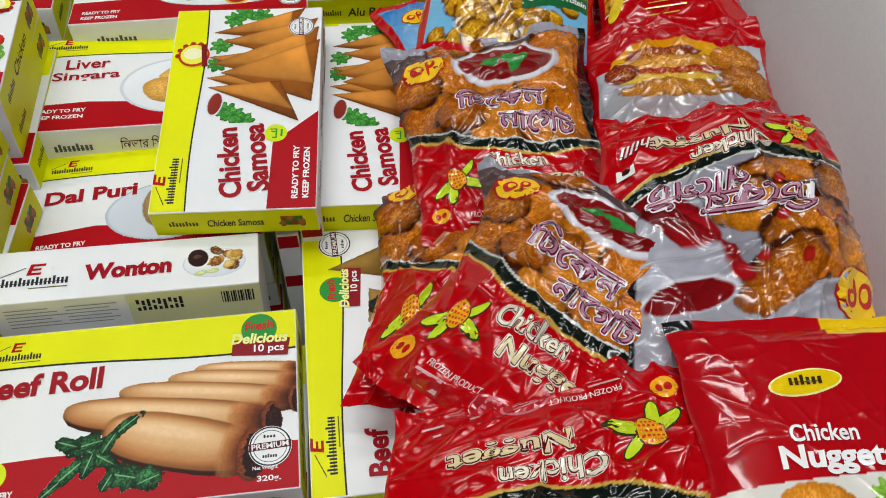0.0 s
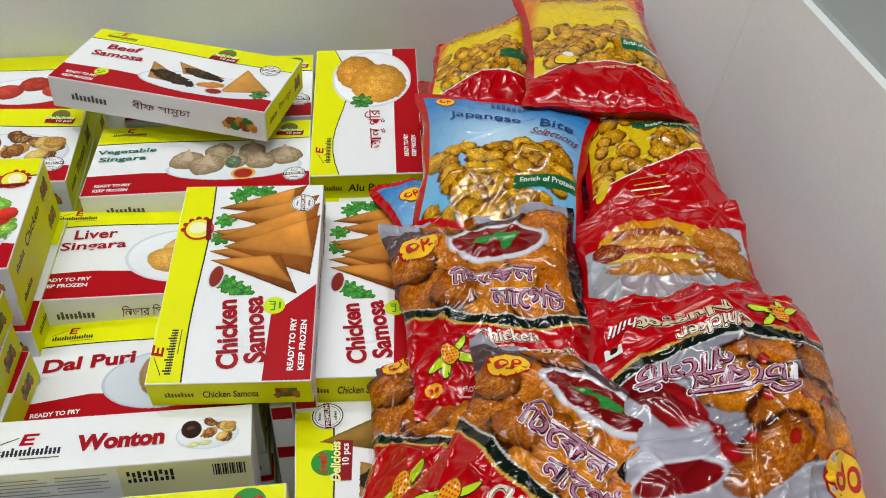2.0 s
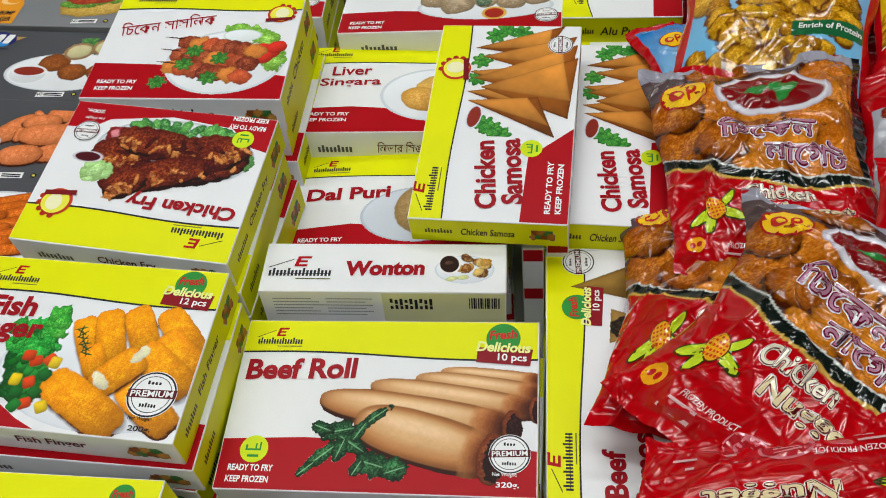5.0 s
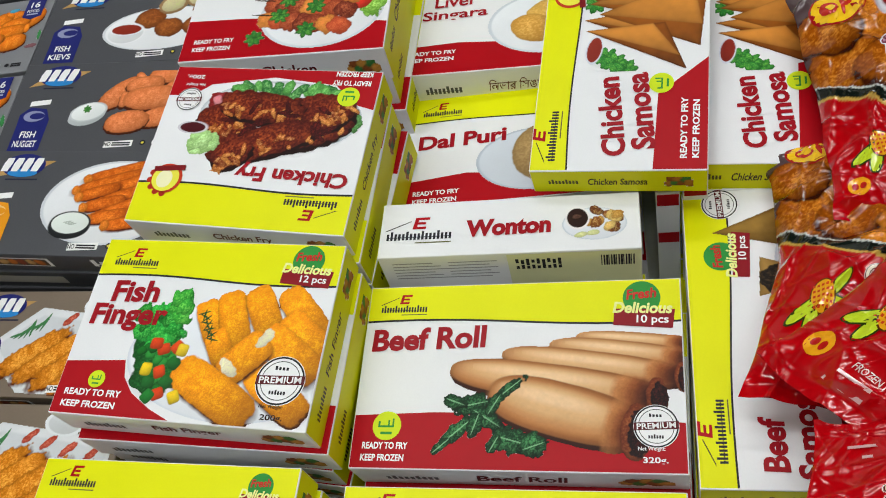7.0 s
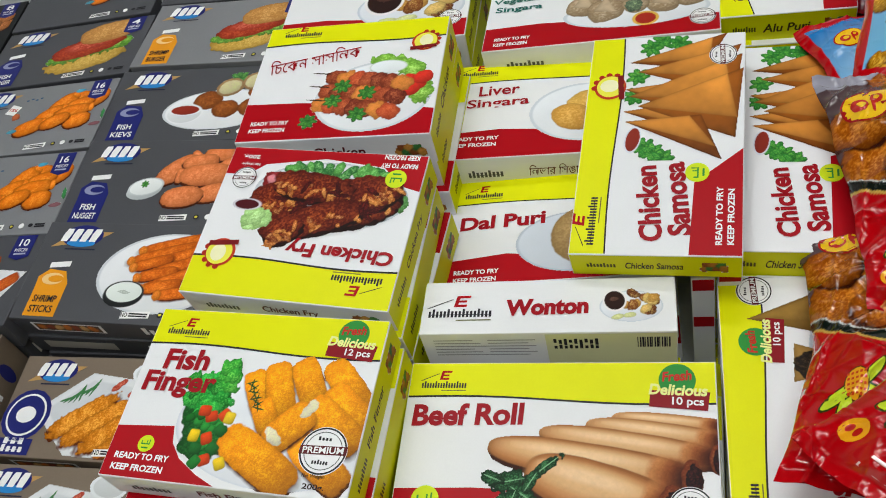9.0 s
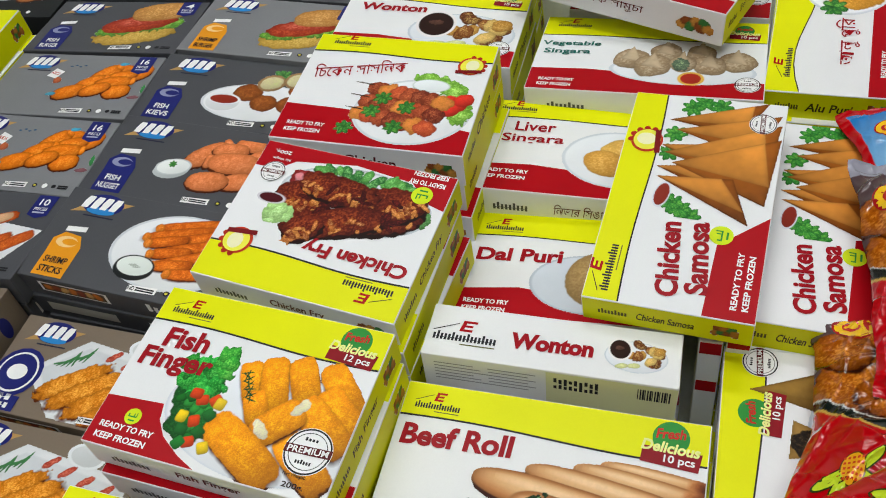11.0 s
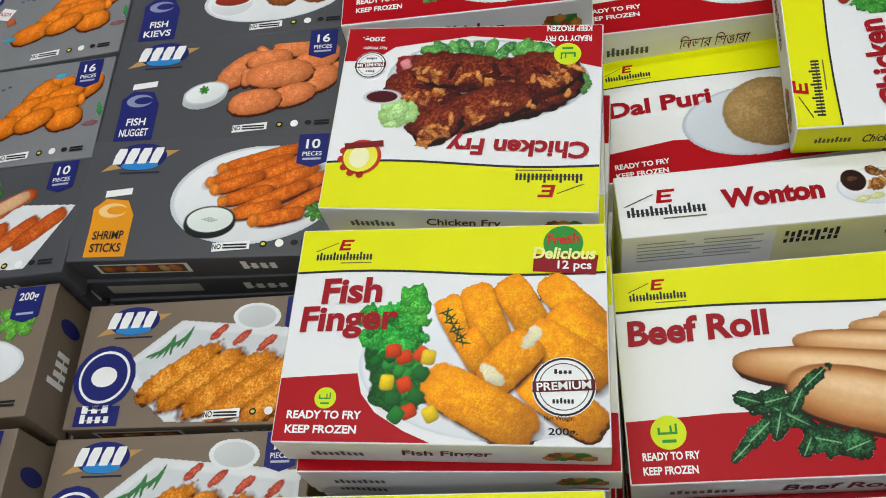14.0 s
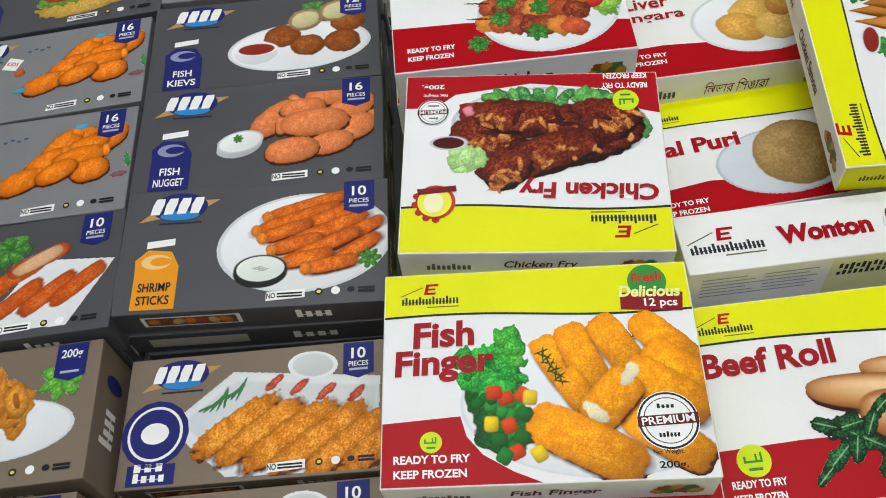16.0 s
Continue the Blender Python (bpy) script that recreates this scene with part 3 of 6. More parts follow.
def shrimp_sticks(w, h):
    """A heap of crumbed sticks on an oval plate with a black-rimmed sauce bowl; covers the whole page."""
    p = Picture(w, h, 0.0005)
    p.disc(w * .69, h * .5, w * .325, h * .4, "e2e4e8", 4, "ccd1d8", .06)
    for x, y, L, a in ((.7, .8, .034, 16), (.66, .7, .034, 18), (.78, .7, .034, 20), (.62, .6, .02, 18), (.76, .585, .036, 22), (.86, .54, .028, 28), (.66, .49, .02, 15), (.76, .46, .03, 24), (.86, .4, .026, 32), (.7, .37, .02, 12), (.79, .31, .02, 10)):
        p.blob(w * x + .0006, h * y - .0016, L, .0062, "5a1c04", a, power=3.2, ragged=.05, grain=.2, soft=.4)
        p.blob(w * x, h * y, L * .98, .0058, "d8620c", a, power=3.4, ragged=.07, grain=.45, size=.0025, dark=.35, tip="f79a34", glow=.4)
        c, s = math.cos(radians(a)), math.sin(radians(a))
        p.blob(w * x - c * L * .92, h * y - s * L * .92, .0042, .0052, "e07a1c", a, ragged=.12, grain=.4, size=.0025, dark=.4, tip="f5a850")
    p.leaf(w * .93, h * .34, .008, "3a7a34")
    p.disc(w * .533, h * .27, .0195, .0125, "1c1e20", 0)
    p.disc(w * .533, h * .3, .0192, .0115, "dfe6e2", 0, "26282a", .12)
    for k in range(3):
        p.blob(w * (.52 + .012 * k), h * (.31 - .01 * k), .004, .0007, "b4bfb6", 12, ragged=.2, grain=.2)
    return p


def fish_nuggets(w, h, warm="e07c44"):
    """Fish-shaped crumbed nuggets beside a small bowl of sauce."""
    p = Picture(w, h, 0.0005)
    for x, y, rx, ry, a, tail in ((.36, .68, .19, .1, 42, 1), (.7, .93, .15, .075, 2, 0), (.54, .8, .15, .075, 8, 0), (.85, .76, .17, .1, 30, 0), (.83, .48, .19, .105, 22, 1), (.62, .6, .22, .11, 3, -1), (.72, .32, .15, .085, 15, 0), (.48, .26, .17, .1, 6, 0)):
        c, s = math.cos(radians(a)), math.sin(radians(a))
        for off, col, k in ((-.0018, "55200a", 1.05), (0.0, warm, 1.0)):
            if tail:
                p.blob(w * (x + tail * rx * 1.0 * c), h * y + off + w * tail * rx * 1.0 * s, w * .035 * k, w * .075 * k, col, a, power=3, ragged=.08, grain=.3, size=.0025, dark=.5, tip="f2a676" if off == 0 else None)
            p.blob(w * x, h * y + off, w * rx * k, w * ry * k, col, a, power=2.3, ragged=.05, grain=.3, size=.0024, dark=.5, tip="f2a676" if off == 0 else None, glow=.4)
    p.disc(w * .14, h * .36, .0185, .0115, "b4babd", 12)
    p.disc(w * .145, h * .41, .0185, .0105, "e4e8e8", 12, "c3c9cc", .12)
    p.leaf(w * .13, h * .45, .004)
    return p


def kids_nuggets(w, h):
    p = Picture(w, h, 0.0007)
    for x, y, rx, ry, a in ((.62, .86, .14, .06, 0), (.82, .78, .13, .1, 40), (.5, .7, .16, .1, 50), (.68, .7, .14, .07, 15), (.42, .52, .15, .09, 30), (.64, .55, .18, .08, 8), (.26, .3, .15, .09, 20), (.72, .35, .13, .09, 10), (.5, .38, .14, .08, 25)):
        p.blob(w * x, h * y - .0014, w * rx * 1.03, w * ry * 1.06, "5e2206", a, power=2.3, ragged=.06, grain=.2, size=.003, soft=.4)
        p.blob(w * x, h * y, w * rx, w * ry, "ee7a0c", a, power=2.3, ragged=.06, grain=.25, size=.003, dark=.32, tip="fdac40", glow=.4)
        if rx > .14:
            p.blob(w * (x + rx * .95 * math.cos(radians(a))), h * y + w * rx * .95 * math.sin(radians(a)), w * .028, w * .055, "ee7a0c", a, ragged=.1, grain=.25, size=.003, dark=.4, tip="fdac40")
    p.blob(w * .62, h * .97, .006, .003, "4aa8c8", 10, ragged=.1, grain=.2)
    p.blob(w * .96, h * .42, .0025, .008, "3a8a4a", 10, ragged=.3, grain=.2)
    p.blob(w * .92, h * .24, .007, .003, "8a5a62", 5, ragged=.2, grain=.2)
    p.blob(w * .06, h * .55, .005, .006, "b8603a", 40, ragged=.3, grain=.4)
    p.blob(w * .1, h * .24, .006, .003, "4a98b0", 10, ragged=.1, grain=.2)
    return p


def kievs(w, h):
    p = Picture(w, h, 0.0006)
    p.disc(w * .5, h * .36, w * .5, h * .34, "e4e6ea", 3, "cfd4da", .06)
    p.leaf(w * .6, h * .9, .011, "4d8a4a")
    for x, y, r in ((.38, .52, .13), (.84, .66, .12), (.56, .36, .12), (.8, .38, .13)):
        p.blob(w * x, h * y, w * r, w * r * .85, "8f4a1c", 0, ragged=.07, grain=.45, size=.003, dark=.4, tip="b8702c")
    for x, y in ((.54, .74), (.76, .84)):
        p.blob(w * x, h * y, w * .125, w * .105, "a9845a", 20, ragged=.04, grain=.3, size=.003, dark=.6)
        p.blob(w * x, h * y, w * .1, w * .08, "cfc49a", 20, ragged=.08, grain=.25, size=.004, dark=.8, tip="b8c878")
    p.disc(w * .2, h * .3, .02, .014, "dadde0", 0, "e9eaee", .1)
    p.disc(w * .2, h * .36, .018, .0075, "8f2c1c", 0, "e9eaee", .16)
    return p


def burger(w, h, tall=1.0):
    p = Picture(w, h, 0.0007)
    p.blob(w * .5, h * .26, w * .44, h * .2, "c9a043", 12, ragged=.1, grain=.3, size=.006, tip="e6c97a")
    for i in range(12):
        p.blob(w * (.14 + .068 * i), h * (.3 + .02 * i), .011, .007, "5d9a34", 40 * i, ragged=.4, grain=.5, size=.004, tip="a5d060")
    p.blob(w * .46, h * .5, w * .4, h * .18, "a8341c", 14, ragged=.1, grain=.4, size=.006, tip="d4683a")
    p.blob(w * .5, h * .58, w * .3, h * .11, "b8402a", 14, ragged=.1, grain=.3, size=.008, tip="e0856a")
    p.blob(w * .64, h * .78, w * .33, h * .2, "c58a45", 10, power=2.4, ragged=.04, grain=.3, size=.006, tip="e6bd7c")
    return p


def tempura(w, h):
    p = Picture(w, h, 0.0006)
    p.shape([(w * 0, h * .46), (w * .3, h * .02), (w * .98, h * .0), (w * 1.0, h * .74), (w * .3, h * .88)], "dfe2e6", grain=.04, rim=.12, soft=.002)
    p.shape([(w * .07, h * .48), (w * .32, h * .1), (w * .96, h * .06), (w * .98, h * .66), (w * .32, h * .8)], "cfd3d8", grain=.04, soft=.002)
    for i in range(9):
        p.blob(w * (.2 + .018 * i), h * (.6 + .016 * i), .009, .0011, "3f7f4a", 20 + 16 * (i % 5), ragged=.2, grain=.3)
    p.disc(w * .68, h * .88, w * .12, h * .12, "c9cdd0", -6, "e2e6ea", .2)
    for x, y, L in ((.33, .43, .3), (.45, .37, .32), (.58, .32, .34), (.72, .28, .34), (.87, .24, .34), (1.0, .2, .3)):
        p.blob(w * x + .001, h * y - .002, w * L * .75, w * .066, "6a2c04", 34, power=2.6, ragged=.15, grain=.2, size=.0045, soft=.4)
        p.blob(w * x, h * y, w * L * .74, w * .064, "e0820c", 34, power=2.6, ragged=.2, grain=.55, size=.0036, dark=.34, tip="fac75c", glow=.35)
        p.blob(w * (x + .17), h * (y + .33), w * .055, w * .02, "b8402c", 42, ragged=.25, grain=.4, size=.003, tip="e08a70")
    return p


def squid_rings(w, h):
    p = Picture(w, h, 0.0007)
    p.disc(w * .5, h * .3, w * .5, h * .28, "e4e6ea", 0, "cfd4da", .06)
    for i in range(14):
        p.blob(w * (.15 + .6 * hashed(i, 1, 4)), h * (.3 + .5 * hashed(i, 2, 4)), w * .13, w * .075, "d98a2c", 50 * i, ragged=.15, grain=.35, size=.005, dark=.4, tip="f0bb60")
        p.blob(w * (.15 + .6 * hashed(i, 1, 4)), h * (.3 + .5 * hashed(i, 2, 4)), w * .06, w * .022, "a86420", 50 * i, ragged=.2, grain=.3, size=.005)
    p.leaf(w * .88, h * .72, .016, "5fae3c", tip="a8dc70")
    return p


def fish_fillets(w, h):
    p = Picture(w, h, 0.0007)
    p.shape([(w * .2, h * .02), (w * .75, h * .0), (w * .99, h * .62), (w * .5, h * .7)], "dfe1e4", grain=.03, soft=.002)
    p.leaf(w * .3, h * .85, .016, "3f7f3a")
    for x, y, a in ((.2, .35, 40), (.4, .3, 40), (.6, .34, 40), (.78, .4, 40), (.36, .55, 30), (.5, .7, 25)):
        p.blob(w * x, h * y, w * .2, w * .06, "c8541c", a, power=4, ragged=.07, grain=.4, size=.003, dark=.4, tip="ea8a3a")
    p.blob(w * .5, h * .7, w * .16, w * .05, "e2b48a", 28, power=3, ragged=.1, grain=.3, size=.004)
    return p


def turned(p):
    """The picture turned so that its right becomes the page's foot."""
    q = Picture(p.h, p.w, p.w / (p.nx - 1))
    q.nx, q.ny = p.ny, p.nx
    q.x, q.y = np.meshgrid(np.linspace(0, p.h, q.nx), np.linspace(0, p.w, q.ny))
    q.c, q.a = np.transpose(p.c, (1, 0, 2))[::-1].copy(), p.a.T[::-1].copy()
    return q


def samosa_fan(w, h):
    """Samosas seen upright: each a folded triangle with its point to the right; w by h on the page, then turned."""
    p = Picture(h, w, 0.0005)
    W, H = h, w
    for x, y in ((.3, .96), (.45, .93), (.2, .9), (.2, .1), (.36, .02), (.28, .06), (.1, .66), (.08, .5)):
        p.leaf(W * x, H * y, .0085, "2f8a34")
    p.disc(W * .1, H * .16, .006, .013, "8a2a1c", -8, "dfe2ea", .16)
    for k, (a, b, c) in enumerate((((.02, .78), (.86, 1.0), (.66, .7)), ((.1, .7), (.98, .9), (.8, .52)), ((.0, .56), (.6, .62), (.5, .36)), ((.04, .5), (.99, .82), (.9, .3)),
                                   ((.0, .38), (.5, .44), (.5, .22)), ((.12, .42), (1.0, .7), (.94, .16)), ((.02, .3), (.66, .34), (.84, .0)))):
        P = [(W * q[0], H * q[1]) for q in (a, b, c)]
        p.shape([P[0], P[2], P[1]], "9c5614" if k % 2 else "8c4a0e", grain=.2, size=.009, fade=(-.1, .3), rim=.6, soft=.0009)
        m = [(P[0][0] * .15 + P[1][0] * .85), (P[0][1] * .15 + P[1][1] * .85)]
        p.shape([P[0], (P[2][0] * .72 + P[1][0] * .28, P[2][1] * .72 + P[1][1] * .28), (m[0], m[1])], "cb8434", grain=.2, size=.011, fade=(.1, .38), rim=.35, soft=.0009)
    return turned(p)


# ---- cartons ----
WHITE, YELLOW, RED, DARK = board("e9eaec"), board("e4e600"), ink("ab0212"), ink("26262a")
YELLOW_INK, TITLE, PAPER, GREEN, LIME = ink("e4e600"), ink("9c0c1a"), ink("f0f0f0"), ink("2f8f3c"), ink("cfe21c")


def faces_of(W, D, H):
    return dict(
        top=Face(W, D, (-W / 2, -D / 2, H), (1, 0, 0), (0, 1, 0)),
        front=Face(W, H, (-W / 2, -D / 2, 0), (1, 0, 0), (0, 0, 1)),
        back=Face(W, H, (W / 2, D / 2, 0), (-1, 0, 0), (0, 0, 1)),
        left=Face(D, H, (-W / 2, D / 2, 0), (0, -1, 0), (0, 0, 1)),
        right=Face(D, H, (W / 2, -D / 2, 0), (0, 1, 0), (0, 0, 1)))


def maker_mark(f, cx, cy, s, parent):
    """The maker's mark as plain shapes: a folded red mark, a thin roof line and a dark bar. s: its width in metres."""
    w, h = s / f.w, s / f.h
    k = .2
    pts = [(0, 0), (.2, 0), (.2, .045), (.06, .045), (.06, .085), (.18, .085), (.18, .125), (.06, .125), (.06, .165), (.22, .165), (.22, .21), (0, .21)]
    word = word_bar(f, cx - w * .5, cy - h * .06, cx + w * .5, cy + h * .055, ink("2e2e34"), parent, "word_bar", 17)
    flat(f, [(cx + w * (-.12 + a + k * b), cy + h * (.13 + b)) for a, b in pts], RED, word, "mark", 2)
    flat(f, [(cx - w * .5, cy + h * .11), (cx - w * .14, cy + h * .27), (cx - w * .14, cy + h * .285), (cx - w * .54, cy + h * .11)], DARK, word, "mark_line", 2)
    bars(f, [(cx - w * .06, cy - h * .125, cx + w * .48, cy - h * .105)], ink("6a6a3a"), word, "small_print", 2)


def premium_seal(f, cx, cy, r, parent):
    w, h = r / f.w, r / f.h
    parent = flat(f, ring(cx, cy, w, h, 30), PAPER, parent, "seal", 4)
    bm = bmesh.new()
    for r0, r1 in ((.9, .97), (.76, .79)):
        a = [bm.verts.new(q) for q in f.at([(cx + w * r0 * math.cos(k * math.tau / 30)) * f.w for k in range(30)], [(cy + h * r0 * math.sin(k * math.tau / 30)) * f.h for k in range(30)], 5 * LIFT)]
        b = [bm.verts.new(q) for q in f.at([(cx + w * r1 * math.cos(k * math.tau / 30)) * f.w for k in range(30)], [(cy + h * r1 * math.sin(k * math.tau / 30)) * f.h for k in range(30)], 5 * LIFT)]
        for k in range(30):
            bm.faces.new([a[k], b[k], b[(k + 1) % 30], a[(k + 1) % 30]])
    part("seal_ring", bm, DARK, parent)
    flat(f, [(cx - w * .98, cy - h * .2), (cx + w * .98, cy - h * .12), (cx + w * .98, cy + h * .24), (cx - w * .98, cy + h * .16)], ink("5a1a1e"), parent, "seal_band", 6)
    write(f, "PREMIUM", cx, cy + h * .02, r * 1.7, r * .27, PAPER, parent, "seal_word", 3, .02, layer=7)
    word_bar(f, cx - w * .35, cy - h * .56, cx + w * .35, cy - h * .42, DARK, parent, "seal_print", 6, 5)
    word_bar(f, cx - w * .3, cy + h * .42, cx + w * .3, cy + h * .54, DARK, parent, "seal_print", 4, 5)


def fresh_badge(f, cx, cy, s, parent, count="10 pcs"):
    w, h = s / f.w, s / f.h
    parent = flat(f, ring(cx - w * .02, cy + h * .22, w * .33, h * .33), GREEN, parent, "badge", 3)
    flat(f, [(cx - w * .52, cy - h * .3), (cx + w * .5, cy - h * .38), (cx + w * .55, cy - h * .02), (cx - w * .5, cy + h * .02)], ink("8a101c"), parent, "badge_ribbon", 4)
    write(f, "Fresh", cx - w * .02, cy + h * .3, s * .52, s * .2, ink("c22a24"), parent, "badge_word", 4, .03, .15, layer=5)
    write(f, "Delicious", cx, cy + h * .02, s * 1.02, s * .22, ink("eef09a"), parent, "badge_word", -2, .035, .15, layer=6)
    write(f, count, cx + w * .16, cy - h * .22, s * .55, s * .2, PAPER, parent, "badge_count", -2, .02, layer=5)


def halal_mark(f, cx, cy, r, parent):
    w, h = r / f.w, r / f.h
    parent = flat(f, ring(cx, cy, w, h, 24), LIME, parent, "approval_disc", 3)
    flat(f, [(cx + w * x, cy + h * y) for x, y in ((-.6, -.12), (.5, -.12), (.5, .5), (.38, .5), (.38, .02), (.2, .02), (.2, .4), (.08, .4), (.08, .02), (-.46, .02), (-.46, .3), (-.6, .3))], GREEN, parent, "approval_print", 4)
    bars(f, [(cx - w * .4, cy - h * .6, cx + w * .4, cy - h * .42)], GREEN, parent, "approval_print", 4)


def brand_medal(f, cx, cy, r, parent):
    """A plain medallion with a maroon ribbon, where the carton has its emblem."""
    w, h = r / f.w, r / f.h
    parent = flat(f, ring(cx, cy, w, h, 24), ink("c23a1e"), parent, "medal", 3)
    flat(f, ring(cx + w * .05, cy, w * .86, h * .86, 24), ink("eee84a"), parent, "medal_face", 4)
    flat(f, ring(cx + w * .1, cy + h * .05, w * .5, h * .6, 20), ink("f2efc0"), parent, "medal_centre", 5)
    flat(f, [(cx - w * 1.0, cy - h * .95), (cx + w * .95, cy - h * .75), (cx + w * .9, cy - h * .4), (cx - w * 1.05, cy - h * .6)], ink("7a1418"), parent, "medal_ribbon", 6)
    for k in range(5):
        a = 200 + 28 * k
        flat(f, ring(cx + w * 1.02 * math.cos(radians(a + 140)), cy + h * 1.02 * math.sin(radians(a + 140)), w * .2, h * .2, 8), ink("b52a1c"), parent, "medal_edge", 3)


def carton_body(W, D, H, mat, parent, name="carton"):
    return part(name, slab(-W / 2, -D / 2, 0, W / 2, D / 2, H, 0.0008, 2), mat, parent)


def side_prints(F, parent, title, lite=False, pale_front=True):
    """Yellow ends with dark writing, pale long sides with a mark and the name."""
    for side in ("left", "right"):
        f = F[side]
        flat(f, [(.006, .03), (.994, .03), (.994, .97), (.006, .97)], YELLOW_INK, parent, "end_panel", 1)
        if title:
            write(f, title, .5, .5, f.w * .34, f.h * .3, ink("3d3a10"), parent, "end_writing", 0, .02, .12, layer=2)
        word_bar(f, .1, .4, .28, .56, ink("5a5a18"), parent, "end_mark", 9)
        p = Picture(f.w * .16, f.h * .62, .0016)
        for k in range(7):
            p.blob(p.w * (.15 + .12 * k), p.h * (.35 + .3 * (k % 2)), p.w * .17, p.h * .26, ("b5722e", "8a4a20", "3a7a3a")[k % 3], 30 * k, ragged=.2, grain=.4, size=.003)
        p.put(f, .76, .2, parent, "end_picture", 2)
    for side in ("front", "back"):
        f = F[side]
        if title:
            write(f, title, .52, .5, f.w * .27, f.h * .36, ink("5a1a1e"), parent, "side_writing", 0, .02, .12, layer=2)
        word_bar(f, .1, .34, .27, .52, ink("5a5a5e"), parent, "side_mark", 9)
        p = Picture(f.w * .16, f.h * .55, .0016)
        for k in range(7):
            p.blob(p.w * (.15 + .12 * k), p.h * (.35 + .3 * (k % 2)), p.w * .17, p.h * .26, ("c58a3a", "8a4a20", "3a7a3a")[k % 3], 30 * k, ragged=.2, grain=.4, size=.003)
        p.put(f, .8, .2, parent, "side_picture", 2)


def food_carton(label, W, D, H, titles, picture, at, red, band=(.77, .73), badge=None, seal=None, approval=None, ready=(.15, .1), net=None, medal=None, side="", title_ink=None, mark=(.14, .875), mark_w=.034, wave=False, bold=.036, title_turn=1.5):
    """A yellow, white and red frozen food carton, its base centred at its origin, the page's top towards +y."""
    thing = tagged(new("frozen_food_carton"), label, "food box", "frozen food cartons")
    carton_body(W, D, H, WHITE, thing)
    F = faces_of(W, D, H)
    f = F["top"]
    l, r = band
    n = 12
    curve = [(.004 + .992 * k / n, l + (r - l) * k / n + (.012 * math.sin(k / n * math.tau) if not wave else .09 * math.sin(k / n * math.tau * .95 + .5))) for k in range(n + 1)]
    flat(f, [(.004, .994)] + curve + [(.996, .994)], YELLOW_INK, thing, "yellow_band", 1)
    flat(f, curve + [(u, v - .011 * D / .13) for u, v in reversed(curve)], DARK, thing, "band_line", 1.5)
    flat(f, red, RED, thing, "red_panel", 1)
    if picture is not None:
        picture.put(f, at[0], at[1], thing, "food_picture", 2)
    maker_mark(f, mark[0], mark[1], mark_w, thing)
    for text, cx, cy, w, h in titles:
        write(f, text, cx, cy, w, h, title_ink or TITLE, thing, "title", title_turn, bold, .06, layer=4)
    if ready:
        rw = ready[2] if len(ready) > 2 else .034
        write(f, "READY TO FRY", ready[0], ready[1] + .006 / f.h, rw, .0046, PAPER, thing, "advice", 0, .03, layer=3)
        write(f, "KEEP FROZEN", ready[0] - .005, ready[1] - .015, rw * .95, .0046, PAPER, thing, "advice", 0, .03, layer=3)
    if badge:
        fresh_badge(f, badge[0], badge[1], badge[2], thing, badge[3])
    if seal:
        premium_seal(f, seal[0], seal[1], seal[2], thing)
    if approval:
        halal_mark(f, approval[0], approval[1], approval[2], thing)
    if medal:
        brand_medal(f, medal[0], medal[1], medal[2], thing)
    if net:
        write(f, "Net Weight:", net[0], net[1] + .055, .016, .0032, net[3], thing, "weight", 0, .01, layer=5)
        write(f, net[2], net[0] + .01, net[1], .015, .0048, net[3], thing, "weight", 0, .02, layer=5)
    side_prints(F, thing, side)
    return thing


def spare(W, D, H, turn, tint):
    """A plainer carton for the hidden layers of a stack."""
    thing = tagged(new("frozen_food_carton"), "frozen food carton stacked under others in the freezer", "food box", "frozen food cartons")
    carton_body(W, D, H, WHITE if tint == "pale" else DARK_BOARD if tint == "dark" else TAN_BOARD, thing)
    F = faces_of(W, D, H)
    if tint == "pale":
        flat(F["top"], [(.004, .75), (.996, .75), (.996, .994), (.004, .994)], YELLOW_INK, thing, "yellow_band", 1)
        flat(F["top"], [(.004, .006), (.996, .006), (.996, .25), (.004, .3)], RED, thing, "red_panel", 1)
        side_prints(F, thing, "")
    else:
        for s in ("front", "right"):
            bars(F[s], [(.08, .3, .45, .75)], ink("b9b4ac"), thing, "side_panel", 1)
            word_bar(F[s], .62, .35, .8, .62, PAPER, thing, "side_mark", 4)
    return thing


DARK_BOARD = surface("grey_cardboard", "4b4c51", rough=0.45, vary=0.1, scale=70, bump=0.05, fine=500, gloss=0.28)
TAN_BOARD = surface("tan_cardboard", "7a6c5e", rough=0.45, vary=0.09, scale=70, bump=0.05, fine=500, gloss=0.28)
GREY_BOARD = surface("pale_grey_cardboard", "7d7e82", rough=0.45, vary=0.1, scale=70, bump=0.05, fine=500, gloss=0.28)
BLUE, ORANGE = ink("23286e"), ink("e8981e")


